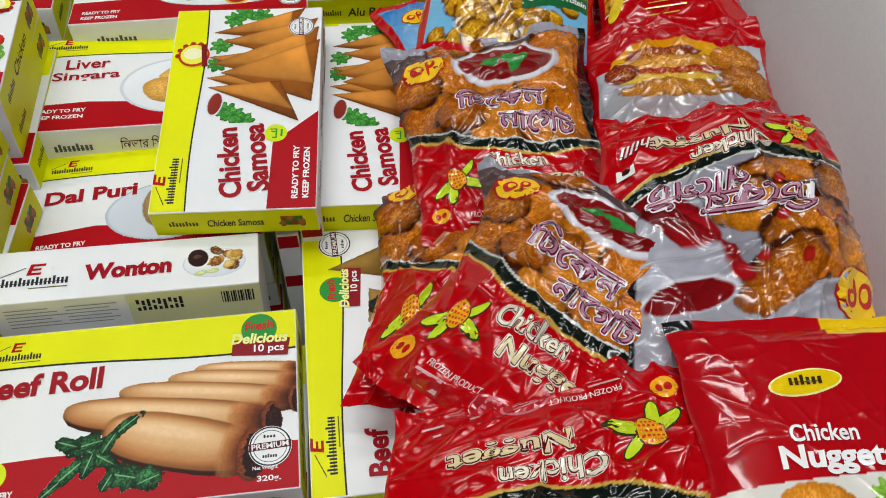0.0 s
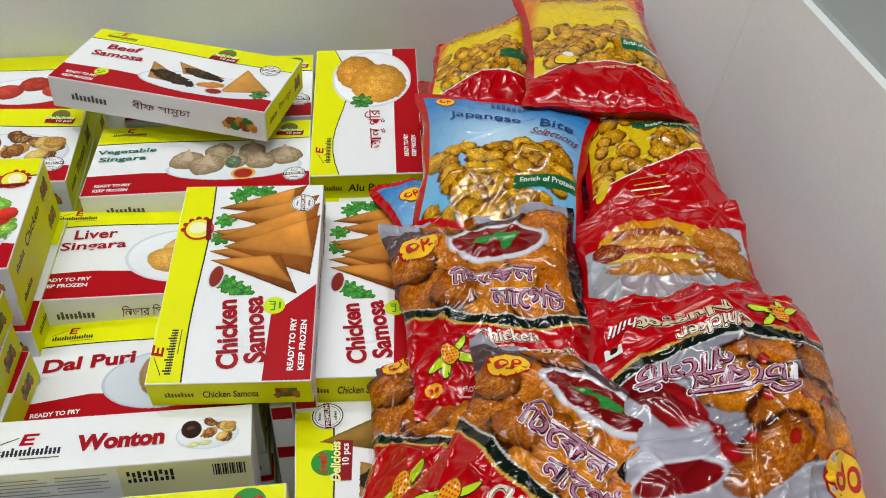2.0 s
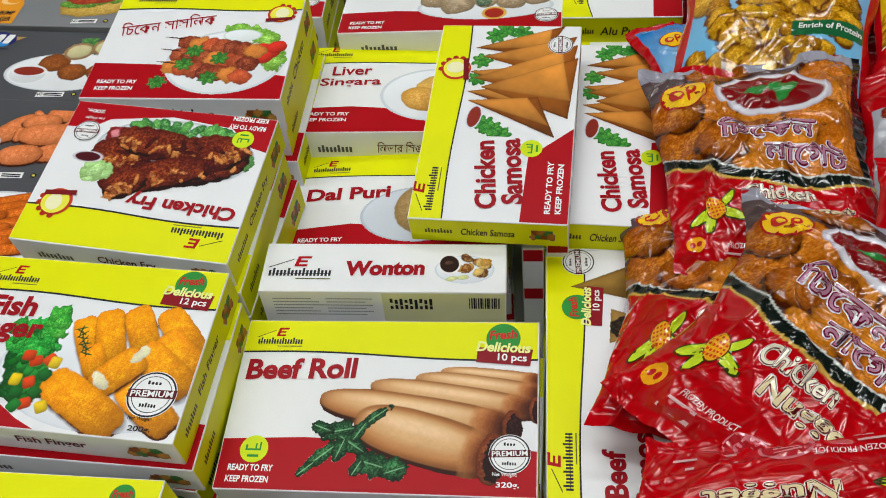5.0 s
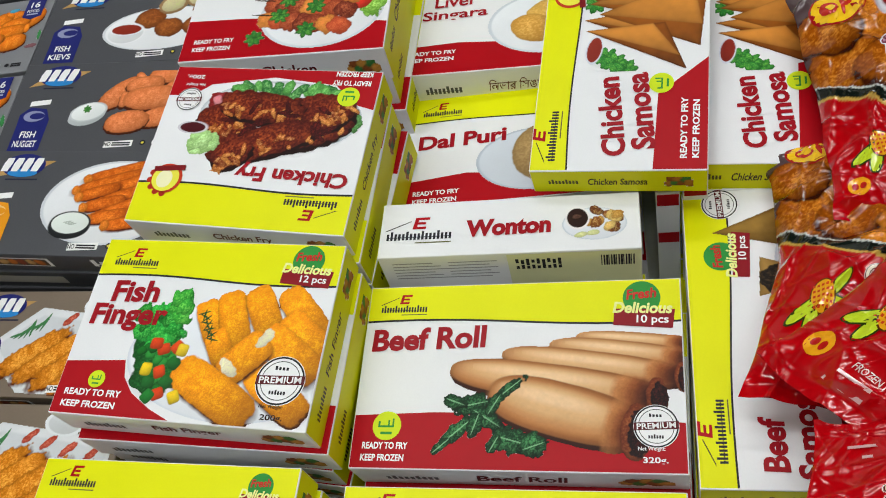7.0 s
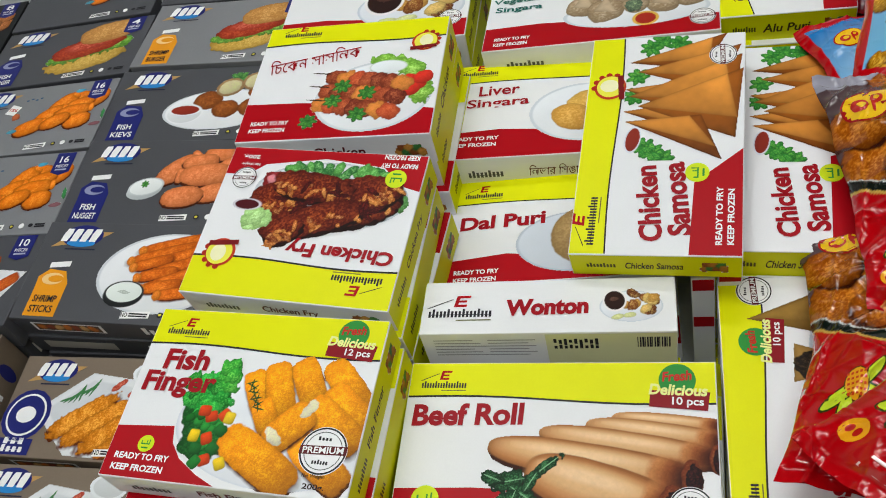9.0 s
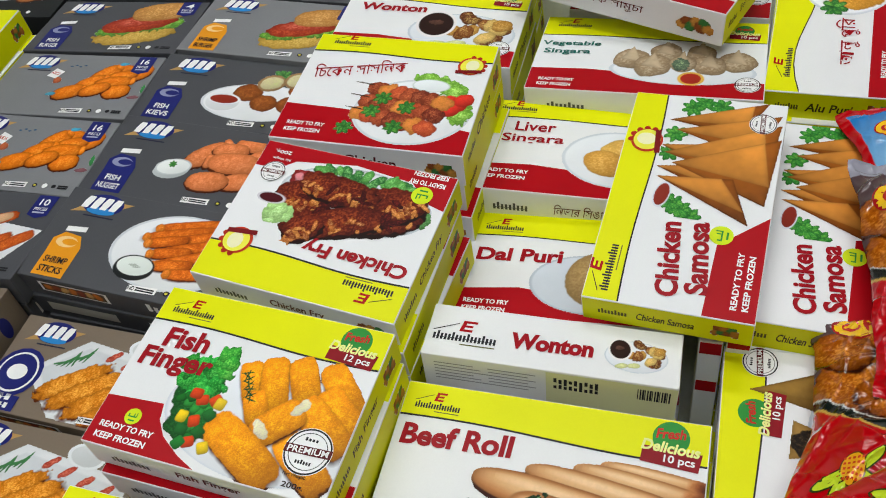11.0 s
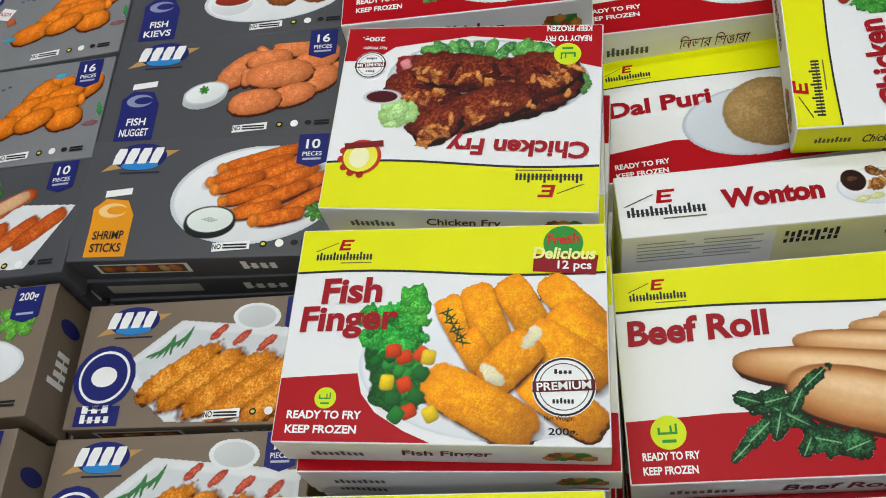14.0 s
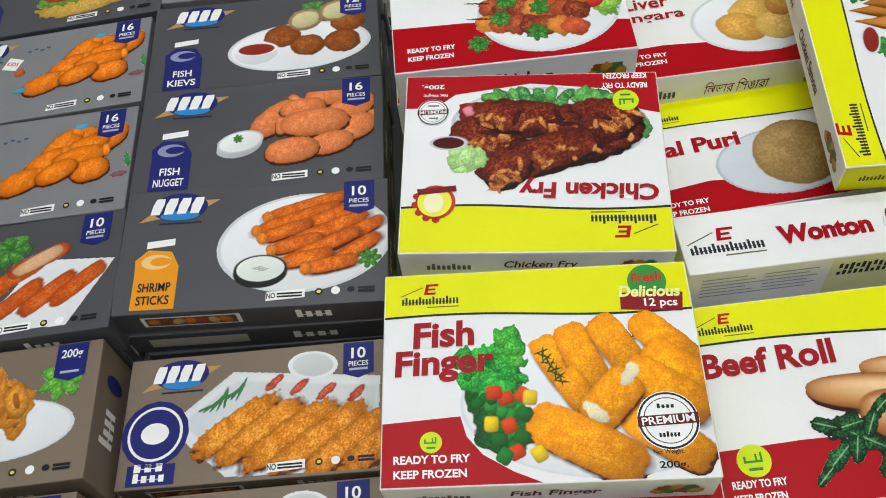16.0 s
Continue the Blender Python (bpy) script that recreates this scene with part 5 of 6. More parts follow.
# ---- bags ----
class Drape:
    """A filled bag lying over others: its left and right edges run through three places each, from foot to head,
    with flat seals at head and foot and a lumpy, creased belly between."""

    def __init__(self, w, h, left, right, thick, seed, lumpy=.35, creased=1.0, mid=.45):
        self.w, self.h, self.t, self.seed, self.lumpy, self.creased, self.mid = w, h, thick, seed, lumpy, creased, mid
        P = np.array([left, right], float)
        self.origin = P.reshape(-1, 3).mean(0)
        self.P = P - self.origin

    def base(self, a, b):
        a, b, m = a[..., None], b[..., None], self.mid
        k0, k1, k2 = (b - m) * (b - 1) / m, b * (b - 1) / (m * (m - 1)), b * (b - m) / (1 - m)
        left, right = (self.P[i][0] * k0 + self.P[i][1] * k1 + self.P[i][2] * k2 for i in (0, 1))
        return left * (1 - a) + right * a

    def at(self, u, v, lift):
        u, v = np.asarray(u, float), np.asarray(v, float)
        a, b = np.clip(u / self.w, 0, 1), np.clip(v / self.h, 0, 1)
        p = self.base(a, b)
        s, t = np.abs(2 * a - 1), np.clip(np.abs(2 * b - 1) / .92, 0, 1)
        puff = (1 - s ** 3.2) ** .7 * (1 - t ** 3.0) ** .7
        z = self.t * puff * (1 + self.lumpy * 1.5 * (cloud(u / .034, v / .034, self.seed, 1) - .5))
        for k, (ang, ln, wd, amp) in enumerate(((35, .08, .026, .0022), (-40, .07, .024, .002), (80, .06, .024, .0018), (8, .06, .018, .0016), (60, .04, .014, .0011), (-65, .045, .013, .0011), (-12, .04, .014, .001))):
            c, q = math.cos(radians(ang)), math.sin(radians(ang))
            bend = .35 * value_noise(u / .03, v / .03, self.seed + k)
            n = value_noise((c * u + q * v) / ln, (c * v - q * u) / wd + bend, self.seed + 2.3 * k)
            z = z + self.creased * amp * np.exp(-np.abs(n - .5) / .075)
        pleat = (1 - puff) * (.0016 * np.sin(u / .0062 + 3 * value_noise(u / .02, v / .05, self.seed)) + .004 * np.sin(a * 7 + self.seed))
        z = z + pleat * self.creased
        rim = np.exp(-(1 - s) / .05)
        p[..., 0] += .0012 * np.sin(v / .011 + self.seed) * rim * np.sign(a - .5) - .05 * self.w * np.sign(a - .5) * s * (1 - t ** 2)
        p[..., 1] += .0012 * np.sin(u / .012 + 2 * self.seed) * np.exp(-(1 - np.abs(2 * b - 1)) / .06)
        p[..., 2] += z + lift - .004 * s ** 6
        return p


def food_bag(label, w, h, thick, paint, seed, left, right, step=.00085, lumpy=.28, creased=1.0, mid=.45):
    """A printed plastic bag, its belly upwards; left and right: its edges at the foot, at mid of its length and at the head."""
    bag = tagged(new("frozen_food_bag"), label, "food bag", "frozen food bags")
    skin = Drape(w, h, left, right, thick, seed, lumpy, creased, mid)
    p = Picture(w, h, step, "b5020c")
    paint(p)
    co = skin.at(p.x, p.y, 0.0).reshape(-1, 3)
    idx = np.arange(p.nx * p.ny).reshape(p.ny, p.nx)
    quads = np.stack([idx[:-1, :-1], idx[:-1, 1:], idx[1:, 1:], idx[1:, :-1]], -1).reshape(-1, 4)
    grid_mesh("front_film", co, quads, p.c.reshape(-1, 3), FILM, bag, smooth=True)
    q = Picture(w, h, .006)
    low = skin.at(q.x, q.y, -.0005)
    flat_low = skin.base(q.x / w, q.y / h)
    s, t = np.abs(2 * q.x / w - 1), np.abs(2 * q.y / h - 1)
    inner = (s < .97) & (t < .97)
    low[..., 2] = np.where(inner, flat_low[..., 2] - .008 - .35 * thick * (1 - s ** 3) * (1 - t ** 3), low[..., 2])
    idx = np.arange(q.nx * q.ny).reshape(q.ny, q.nx)
    quads = np.stack([idx[:-1, :-1], idx[1:, :-1], idx[1:, 1:], idx[:-1, 1:]], -1).reshape(-1, 4)
    grid_mesh("back_film", low.reshape(-1, 3), quads, np.ones((q.nx * q.ny, 3)) * lin("b8141a"), FILM, bag, smooth=True)
    bag.matrix_world = pose(*skin.origin)
    return bag, skin


def bag_write(bag, skin, text, cx, cy, w, h, col, turn=0.0, weight=.02, slant=.1, edge=None, halo=None):
    """A line of writing on a bag, with an edge and, round that, a halo of other colours."""
    for ink_col, wide, lift in ((halo, .08, .0004), (edge, .045, .0007)):
        if not ink_col:
            continue
        co, faces = letters(text, weight)
        x, y = (co[:, 0] - .5) * w, (co[:, 1] - .5) * h
        x = x + slant * y
        c, s = math.cos(radians(turn)), math.sin(radians(turn))
        pts, fs = [], []
        for k in range(8):
            ex, ey = wide * h * math.cos(k * math.tau / 8), wide * h * math.sin(k * math.tau / 8)
            fs += [tuple(i + k * len(co) for i in f) for f in faces]
            pts.append(skin.at(cx * skin.w + c * x - s * y + ex, cy * skin.h + s * x + c * y + ey, lift + .00003 * k))
        me = bpy.data.meshes.new("writing_edge")
        me.from_pydata(np.concatenate(pts).tolist(), [], fs)
        link("writing_edge", me, film_ink(ink_col), bag)
    return write(skin, text, cx, cy, w, h, film_ink(col), bag, "writing", turn, weight, slant, lift=.0008)


def bag_disc(bag, skin, cx, cy, rx, ry, col, lift=.0005, name="printed_mark", n=26, turn=0.0):
    """A printed oval on a bag; cx, cy in shares, radii in metres."""
    bm = bmesh.new()
    pts = ring(0, 0, rx, ry, n)
    c, s = math.cos(radians(turn)), math.sin(radians(turn))
    P = [(cx * skin.w + c * x - s * y, cy * skin.h + s * x + c * y) for x, y in pts]
    rows = []
    for k in (1, .66, .33):
        rows.append([bm.verts.new(v) for v in skin.at([cx * skin.w + (x - cx * skin.w) * k for x, y in P], [cy * skin.h + (y - cy * skin.h) * k for x, y in P], lift)])
    mid = bm.verts.new(skin.at(np.array([cx * skin.w]), np.array([cy * skin.h]), lift)[0])
    for a, b in ((0, 1), (1, 2)):
        for i in range(n):
            bm.faces.new([rows[a][i], rows[a][(i + 1) % n], rows[b][(i + 1) % n], rows[b][i]])
    for i in range(n):
        bm.faces.new([rows[2][i], rows[2][(i + 1) % n], mid])
    return part(name, bm, film_ink(col), bag)


def yellow_mark(bag, skin, cx, cy, r):
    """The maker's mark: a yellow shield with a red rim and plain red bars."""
    yel = bag_disc(bag, skin, cx, cy, r * 1.15, r, "a51a16", .0005, "mark_rim")
    bag_disc(bag, skin, cx, cy, r * 1.05, r * .9, "f4c21c", .0008, "mark")
    bag_disc(bag, skin, cx - r * .35 / skin.w, cy, r * .36, r * .42, "c2261a", .0011, "mark_bar")
    bag_disc(bag, skin, cx - r * .28 / skin.w, cy, r * .2, r * .22, "f4c21c", .0014, "mark_bar")
    bag_disc(bag, skin, cx + r * .38 / skin.w, cy + r * .12 / skin.h, r * .26, r * .3, "c2261a", .0011, "mark_bar")
    bag_disc(bag, skin, cx + r * .38 / skin.w, cy + r * .14 / skin.h, r * .12, r * .12, "f4c21c", .0014, "mark_bar")
    bag_disc(bag, skin, cx + r * .2 / skin.w, cy - r * .12 / skin.h, r * .08, r * .45, "c2261a", .0011, "mark_bar")


def small_mark(bag, skin, cx, cy, r):
    bag_disc(bag, skin, cx, cy, r, r, "f0a51c", .0006, "round_mark", 16)
    bag_disc(bag, skin, cx - .3 * r / skin.w, cy, r * .3, r * .4, "b51c16", .0009, "round_mark", 10)
    bag_disc(bag, skin, cx + .35 * r / skin.w, cy, r * .25, r * .4, "b51c16", .0009, "round_mark", 10)


def corn_print(bag, skin, cx, cy, s):
    """A printed corn cob between green leaves."""
    w, h = s / skin.w, s / skin.h
    for dx, dy, rx, ry, a in ((-.3, -.15, .42, .13, 35), (.35, -.1, .42, .13, -20), (.3, .28, .3, .1, 50), (-.15, -.35, .3, .12, 80)):
        bag_disc(bag, skin, cx + dx * w, cy + dy * h, rx * s * 1.12, ry * s * 1.3, "2c3a10", .0005, "leaf_edge", 16, a)
        bag_disc(bag, skin, cx + dx * w, cy + dy * h, rx * s, ry * s, "c3d82a", .0008, "printed_leaf", 16, a)
    bag_disc(bag, skin, cx, cy + .05 * h, .26 * s, .36 * s, "5a2a0c", .0009, "cob_edge", 18, 20)
    bag_disc(bag, skin, cx, cy + .05 * h, .23 * s, .33 * s, "eda81a", .0012, "printed_cob", 18, 20)
    bm = bmesh.new()
    for i in range(-2, 3):
        for j in range(-2, 3):
            x, y = cx * skin.w + i * .085 * s - j * .02 * s, (cy + .05 * h) * skin.h + j * .11 * s
            d = .026 * s
            bm.faces.new([bm.verts.new(v) for v in skin.at([x - d, x + d, x + d, x - d], [y - d, y - d, y + d, y + d], .0015)])
    tagged(part("printed_grain", bm, film_ink("d0401a"), bag), kind="stuff")


def nugget_paint(kind):
    def paint(p):
        w, h = p.w, p.h
        a = p.x / w
        film = (cloud(p.x / .02, p.y / .03, 3.0, 3) - .5) * .2
        line = h * ((.34 + .4 * (a - .62) ** 2) if kind == "bowl" else (.31 + .34 * (a - .42) ** 2))
        top = p.y > line
        p.lay(np.where(top, 1.0, 0.0), np.ones_like(p.c) * lin("9896a2" if kind == "bowl" else "a09faa") * (1 + film)[..., None])
        crust = ("bb620c", "a35008", "ca7614")

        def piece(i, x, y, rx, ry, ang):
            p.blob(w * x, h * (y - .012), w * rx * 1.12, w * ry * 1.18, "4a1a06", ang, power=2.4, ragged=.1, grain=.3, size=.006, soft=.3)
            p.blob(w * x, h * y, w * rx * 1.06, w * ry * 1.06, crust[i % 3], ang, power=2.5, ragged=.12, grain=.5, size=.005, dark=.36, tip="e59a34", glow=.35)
        if kind == "bowl":
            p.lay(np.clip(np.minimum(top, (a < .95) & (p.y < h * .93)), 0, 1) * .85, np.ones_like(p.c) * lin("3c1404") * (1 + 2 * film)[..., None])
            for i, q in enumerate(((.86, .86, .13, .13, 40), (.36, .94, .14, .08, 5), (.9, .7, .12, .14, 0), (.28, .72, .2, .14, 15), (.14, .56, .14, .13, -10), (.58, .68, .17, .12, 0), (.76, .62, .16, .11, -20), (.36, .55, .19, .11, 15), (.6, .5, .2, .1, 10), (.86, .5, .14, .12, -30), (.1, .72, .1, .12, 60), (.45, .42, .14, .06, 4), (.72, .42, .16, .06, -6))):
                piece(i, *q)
            p.disc(w * .57, h * .775, w * .27, h * .11, "dcdae2", -4, "c2bcc8", .08)
            p.disc(w * .57, h * .78, w * .235, h * .086, "7c0d10", -4)
            for x, y, ang in ((.5, .79, 20), (.62, .77, 70), (.6, .8, 10), (.64, .79, 30)):
                p.blob(w * x, h * y, .009, .0042, "2f8a3c", ang, ragged=.2, grain=.3, size=.003)
        else:
            p.lay(np.clip(((a - .45) / .3) ** 2 + ((p.y / h - .58) / .26) ** 2 < 1, 0, 1) * .6, np.ones_like(p.c) * lin("77737f") * (1 + film)[..., None])
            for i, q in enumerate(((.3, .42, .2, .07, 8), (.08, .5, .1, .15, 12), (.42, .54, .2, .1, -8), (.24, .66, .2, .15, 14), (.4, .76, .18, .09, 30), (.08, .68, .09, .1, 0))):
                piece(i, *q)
            for x, y, rx, ry, ang, c in ((.8, .47, .17, .04, -36, "7c0a12"), (.76, .52, .2, .045, -38, "980e16"), (.72, .58, .22, .045, -40, "860c14"), (.68, .64, .2, .04, -42, "a51218"), (.6, .7, .12, .04, -38, "980e14")):
                p.blob(w * x, h * y, w * rx, w * ry, c, ang, power=2.4, ragged=.05, grain=.2, size=.006, dark=.4, glow=.5)
            for x, y in ((.3, .72), (.22, .6), (.36, .58), (.46, .7), (.12, .6), (.34, .44)):
                p.blob(w * x, h * y, .0042, .0036, "a51c14", 30, ragged=.2, grain=.2)
            p.shape([(w * .58, h * .77), (w * .61, h * .63), (w * .85, h * .63), (w * .92, h * .77)], "a6a5b2", grain=.1, fade=(.15, 0), soft=.003)
            p.disc(w * .75, h * .775, w * .19, h * .055, "d2d0da", 4, "b9b6c4", .08)
            p.disc(w * .75, h * .78, w * .17, h * .045, "7a0a10", 4)
        p.lay(np.clip((p.x - w * (.94 + .025 * np.sin(p.y / h * 8))) / .001, 0, 1) * top, np.ones_like(p.c) * lin("101214"))
        d = p.y - line
        p.lay(((d >= 0) & (d < .0075)) * 1.0, np.ones_like(p.c) * lin("0f1813"))
        p.lay(((d > .0075) & (d < .0088)) * 1.0, np.ones_like(p.c) * lin("c9ccc6"))
        p.lay(((d > -.0022) & (d <= 0)) * 1.0, np.ones_like(p.c) * lin("c8a24a"))
        red = np.ones_like(p.c) * lin("b5020c") * (1 + .18 * (cloud(p.x / .03, p.y / .03, 8, 2) - .5))[..., None]
        p.lay((d <= -.0022) * 1.0, red)
    return paint


def nugget_bag(label, left, right, seed, kind="bowl", w=.152, h=.2, thick=.022, native=True, mark=(.16, .8)):
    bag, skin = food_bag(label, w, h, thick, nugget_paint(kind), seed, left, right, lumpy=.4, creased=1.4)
    yellow_mark(bag, skin, *mark, .0145)
    if native:
        x1, y1, x2, y2 = (.5, .585, .66, .47) if kind == "bowl" else (.44, .525, .66, .455)
        bag_write(bag, skin, "িচেকন", x1, y1, .067, .021, "b07a92", -3, .03, .1, edge="6e0a2c", halo="ece8ee")
        bag_write(bag, skin, "নােগট", x2, y2, .058, .021, "b07a92", -3, .03, .1, edge="6e0a2c", halo="ece8ee")
    bag_write(bag, skin, "Chicken", .5, .3, .048, .0115, "efe6cf", 0, .012, 0, edge="5c0c10", halo="e8d8d0")
    bag_write(bag, skin, "Nugget", .62, .215, .058, .0145, "e0cda0", 0, .02, 0, edge="5c0c10", halo="e8d8d0")
    corn_print(bag, skin, .2, .24, .027)
    small_mark(bag, skin, .1, .11, .0066)
    bag_write(bag, skin, "FROZEN PRODUCT", .36, .1, .036, .0036, "e8c8c8", 0, .01, 0)
    bars(skin, [(.2 + .02 * (k % 2), .045 + .022 * k, .34, .053 + .022 * k) for k in range(2)] + [(.7, .07 + .03 * k, .9 - .04 * (k % 2), .079 + .03 * k) for k in range(2)], film_ink("d8a8a8"), bag, "small_print", 4)
    bag_disc(bag, skin, .55, .07, .0125, .0085, "d0707a", .0005, "printed_seal")
    bag_disc(bag, skin, .55, .07, .011, .007, "b01c26", .0008, "printed_seal")
    bars(skin, [(.51, .06 + .012 * k, .59, .064 + .012 * k) for k in range(3)], film_ink("d88a90"), bag, "seal_print", 8)
    if kind == "chilli":
        bag_write(bag, skin, "Chilli", .84, .215, .026, .008, "e8d8d0", 4, .01, .35, edge="5c0c10")
        bars(skin, [(.88, .275, .945, .32)], film_ink("e8e4e0"), bag, "square_mark", 4)
        bag_disc(bag, skin, .912, .297, .0022, .0022, "3a1010", .0012, "square_mark", 12)
    return bag, skin


def popcorn(p, x0, x1, y0, y1, n=34, seed=1.0):
    w, h = p.w, p.h
    for i in range(n):
        x, y = x0 + (x1 - x0) * hashed(i, 1, seed), y1 - (y1 - y0) * (i / n)
        r = w * (.05 + .04 * hashed(i, 2, seed))
        p.blob(w * x, h * y - .0012, r * 1.12, r * .95, "6a3408", 70 * i, ragged=.2, grain=.3, size=.005, soft=.3)
        p.blob(w * x, h * y, r, r * .85, ("c48808", "ae7004", "d29814")[i % 3], 70 * i, ragged=.28, grain=.5, size=.005, dark=.35, tip="f4cc48", glow=.4)


def swept(p, mask, col):
    p.lay(mask * 1.0, np.ones_like(p.c) * lin(col))


def blue_paint(p):
    w, h = p.w, p.h
    g = np.clip((p.y / h - .25) * 1.5, 0, 1)[..., None]
    glow = np.exp(-(((p.x - w * .5) / (w * .35)) ** 2 + ((p.y - h * .55) / (h * .2)) ** 2))[..., None]
    p.c = lin("1474bc") * g + lin("6fb4dc") * (1 - g)
    p.c = p.c * (1 - .75 * glow) + lin("cfe4f0") * .75 * glow
    popcorn(p, .1, .9, .08, .52, 70, 2.0)
    swept(p, p.y < h * (.075 + .05 * np.cos(p.x / w * 4)), "b5020c")
    swept(p, (p.x > w * .58) & (np.abs(p.y - h * (.3 + .1 * (p.x / w - .6))) < h * .045), "1c6238")
    swept(p, (p.x < w * .045) | (p.x > w * .955) | (p.y > h * .95), "b5020c")


def gangster_paint(p):
    w, h = p.w, p.h
    k = np.clip(p.y / h, 0, 1)[..., None]
    p.c = lin("e6cc10") * (1 - .2 * k) + lin("e08a14") * .2 * k
    d = np.abs(p.x / w - .5) + .35 * (p.y / h - .6)
    p.lay(np.clip((d - .4) / .08, 0, 1), np.ones_like(p.c) * lin("d9740f"))
    p.lay(np.clip((p.y / h - .8) / .1, 0, 1) * .8, np.ones_like(p.c) * lin("dd7c12"))
    popcorn(p, .1, .9, .26, .6, 60, 4.0)
    edge = h * (.2 + .12 * np.sin(np.clip(p.x / w, 0, 1) * 3.0) ** 2)
    swept(p, p.y < edge + .0016, "e9e4d8")
    swept(p, p.y < edge, "b5020c")
    swept(p, (p.x > w * .68) & (np.abs(p.y - h * (.44 - .12 * (p.x / w - .7))) < h * .04), "1c6238")
    swept(p, (p.x < w * .05) | (p.x > w * .93) | (p.y > h * .95), "b5020c")


def red_popcorn_paint(p):
    w, h = p.w, p.h
    p.c = np.ones_like(p.c) * lin("d9b614")
    popcorn(p, .05, .9, .34, .84, 60, 6.0)
    edge = h * (.34 + .26 * (p.x / w) ** 1.2)
    swept(p, p.y < edge + .0016, "e9e4d8")
    swept(p, p.y < edge, "b5020c")
    swept(p, (p.x > w * .4) & (p.x < w * .93) & (np.abs(p.y - h * (.76 - .1 * (p.x / w - .5))) < h * .035), "1c6238")
    swept(p, (p.x > w * .93) | (p.x < w * .03), "ae0610")


def burger_paint(p):
    w, h = p.w, p.h
    a, b = p.x / w, p.y / h - .2
    film = (cloud(p.x / .02, p.y / .03, 5.0, 3) - .5) * .25
    p.c = np.ones_like(p.c) * lin("b5020c") * (1 + .3 * film)[..., None]
    k = np.clip((b - .4) / .4, 0, 1)[..., None]
    p.lay(((((a - .42) / .32) ** 2 + ((b - .5) / .17) ** 2) < 1) * 1.0, lin("e8b60c") * (1 - k) + lin("c85a10") * k)
    clear = b < .58 - .9 * np.abs(a - .55) ** 1.6 + .06 * np.sin(a * 9)
    p.lay(((b < .6) & (a > .66) & (b < .48 + .12 * np.sin((a - .66) * 6))) * 1.0, np.ones_like(p.c) * lin("aeb0b8") * (1 + film)[..., None])
    p.lay(((b < .52) & (a < .2)) * 1.0, np.ones_like(p.c) * lin("a7a8b0") * (1 + film)[..., None])
    p.lay(((b < .44) & clear) * .9, np.ones_like(p.c) * lin("9a989e") * (1 + film)[..., None])
    for x, y, rx, ry, c in ((.4, .56, .2, .05, "9a3a10"), (.42, .5, .3, .05, "cf8a2a"), (.42, .45, .3, .03, "a8241a"), (.42, .41, .29, .03, "e0b43c"), (.45, .35, .3, .05, "b9701c"), (.8, .5, .15, .08, "bd6a16"), (.84, .38, .15, .08, "a95a14"), (.16, .48, .1, .06, "8a2414")):
        p.blob(w * x, h * (y + .2), w * rx, h * ry, c, -4, ragged=.12, grain=.45, size=.005, dark=.4, tip="e8b45a")
    swept(p, (a < .03) | (a > .97), "ae0610")


def plain_red_paint(p):
    w, h = p.w, p.h
    p.c = np.ones_like(p.c) * lin("ae0814") * (1 + .1 * (cloud(p.x / .05, p.y / .05, 2, 2) - .5))[..., None]
    swept(p, (p.y > h * (.945 - .02 * np.sin(p.x / w * 3))) & (p.x > w * .5), "e8be14")
    swept(p, (p.y > h * .965) & (p.x < w * .09), "17181a")
    p.lay(np.exp(-((p.x / w - .1) / .012) ** 2) * .35, np.ones_like(p.c) * lin("7c0510"))
    p.lay((p.y < h * (.47 + .05 * (p.x / w))) * 1.0, np.ones_like(p.c) * lin("dcd8d0"))
    for i, (x, y) in enumerate(((.3, .4), (.8, .43), (.5, .28), (.2, .2), (.75, .24))):
        p.blob(w * x, h * y, w * .13, w * .09, "d9861e", 30 * i, ragged=.08, grain=.4, size=.004, dark=.6, tip="f2bc60")
    p.leaf(w * .52, h * .44, .008, "8ab83a")


# the hidden bags, from the lowest up
low_bag, _ = food_bag("red plastic bag of frozen nuggets deep in the pile", .15, .2, .022, lambda p: None, 3.0,
                      [(-.075, -.1, 0), (-.075, -.01, 0), (-.075, .1, 0)], [(.075, -.1, 0), (.075, -.01, 0), (.075, .1, 0)], step=.004)
low_bag.matrix_world = pose(.1, .2, -.13, 0, 0, 5)
for level in range(3):
    for row in range(4):
        for col in range(2):
            if level + row + col:
                jit = hashed(row + 3 * col, level, 2.0) - .5
                copy_thing(low_bag, pose(.105 + .14 * col + .02 * jit, .19 + .22 * row + .01 * jit, -.13 + .05 * level + .006 * jit, 0, 0, 14 * jit))
for bx, by, bz, br in ((.2, .18, .03, 3), (.2, .36, .03, -6), (.12, .7, .005, 2), (.2, .78, .025, 6), (.07, .17, .01, 4), (.21, .55, .02, 3), (.07, .42, -.005, 4), (.19, .16, .07, -3)):
    copy_thing(low_bag, pose(bx, by, bz, 0, 0, br))

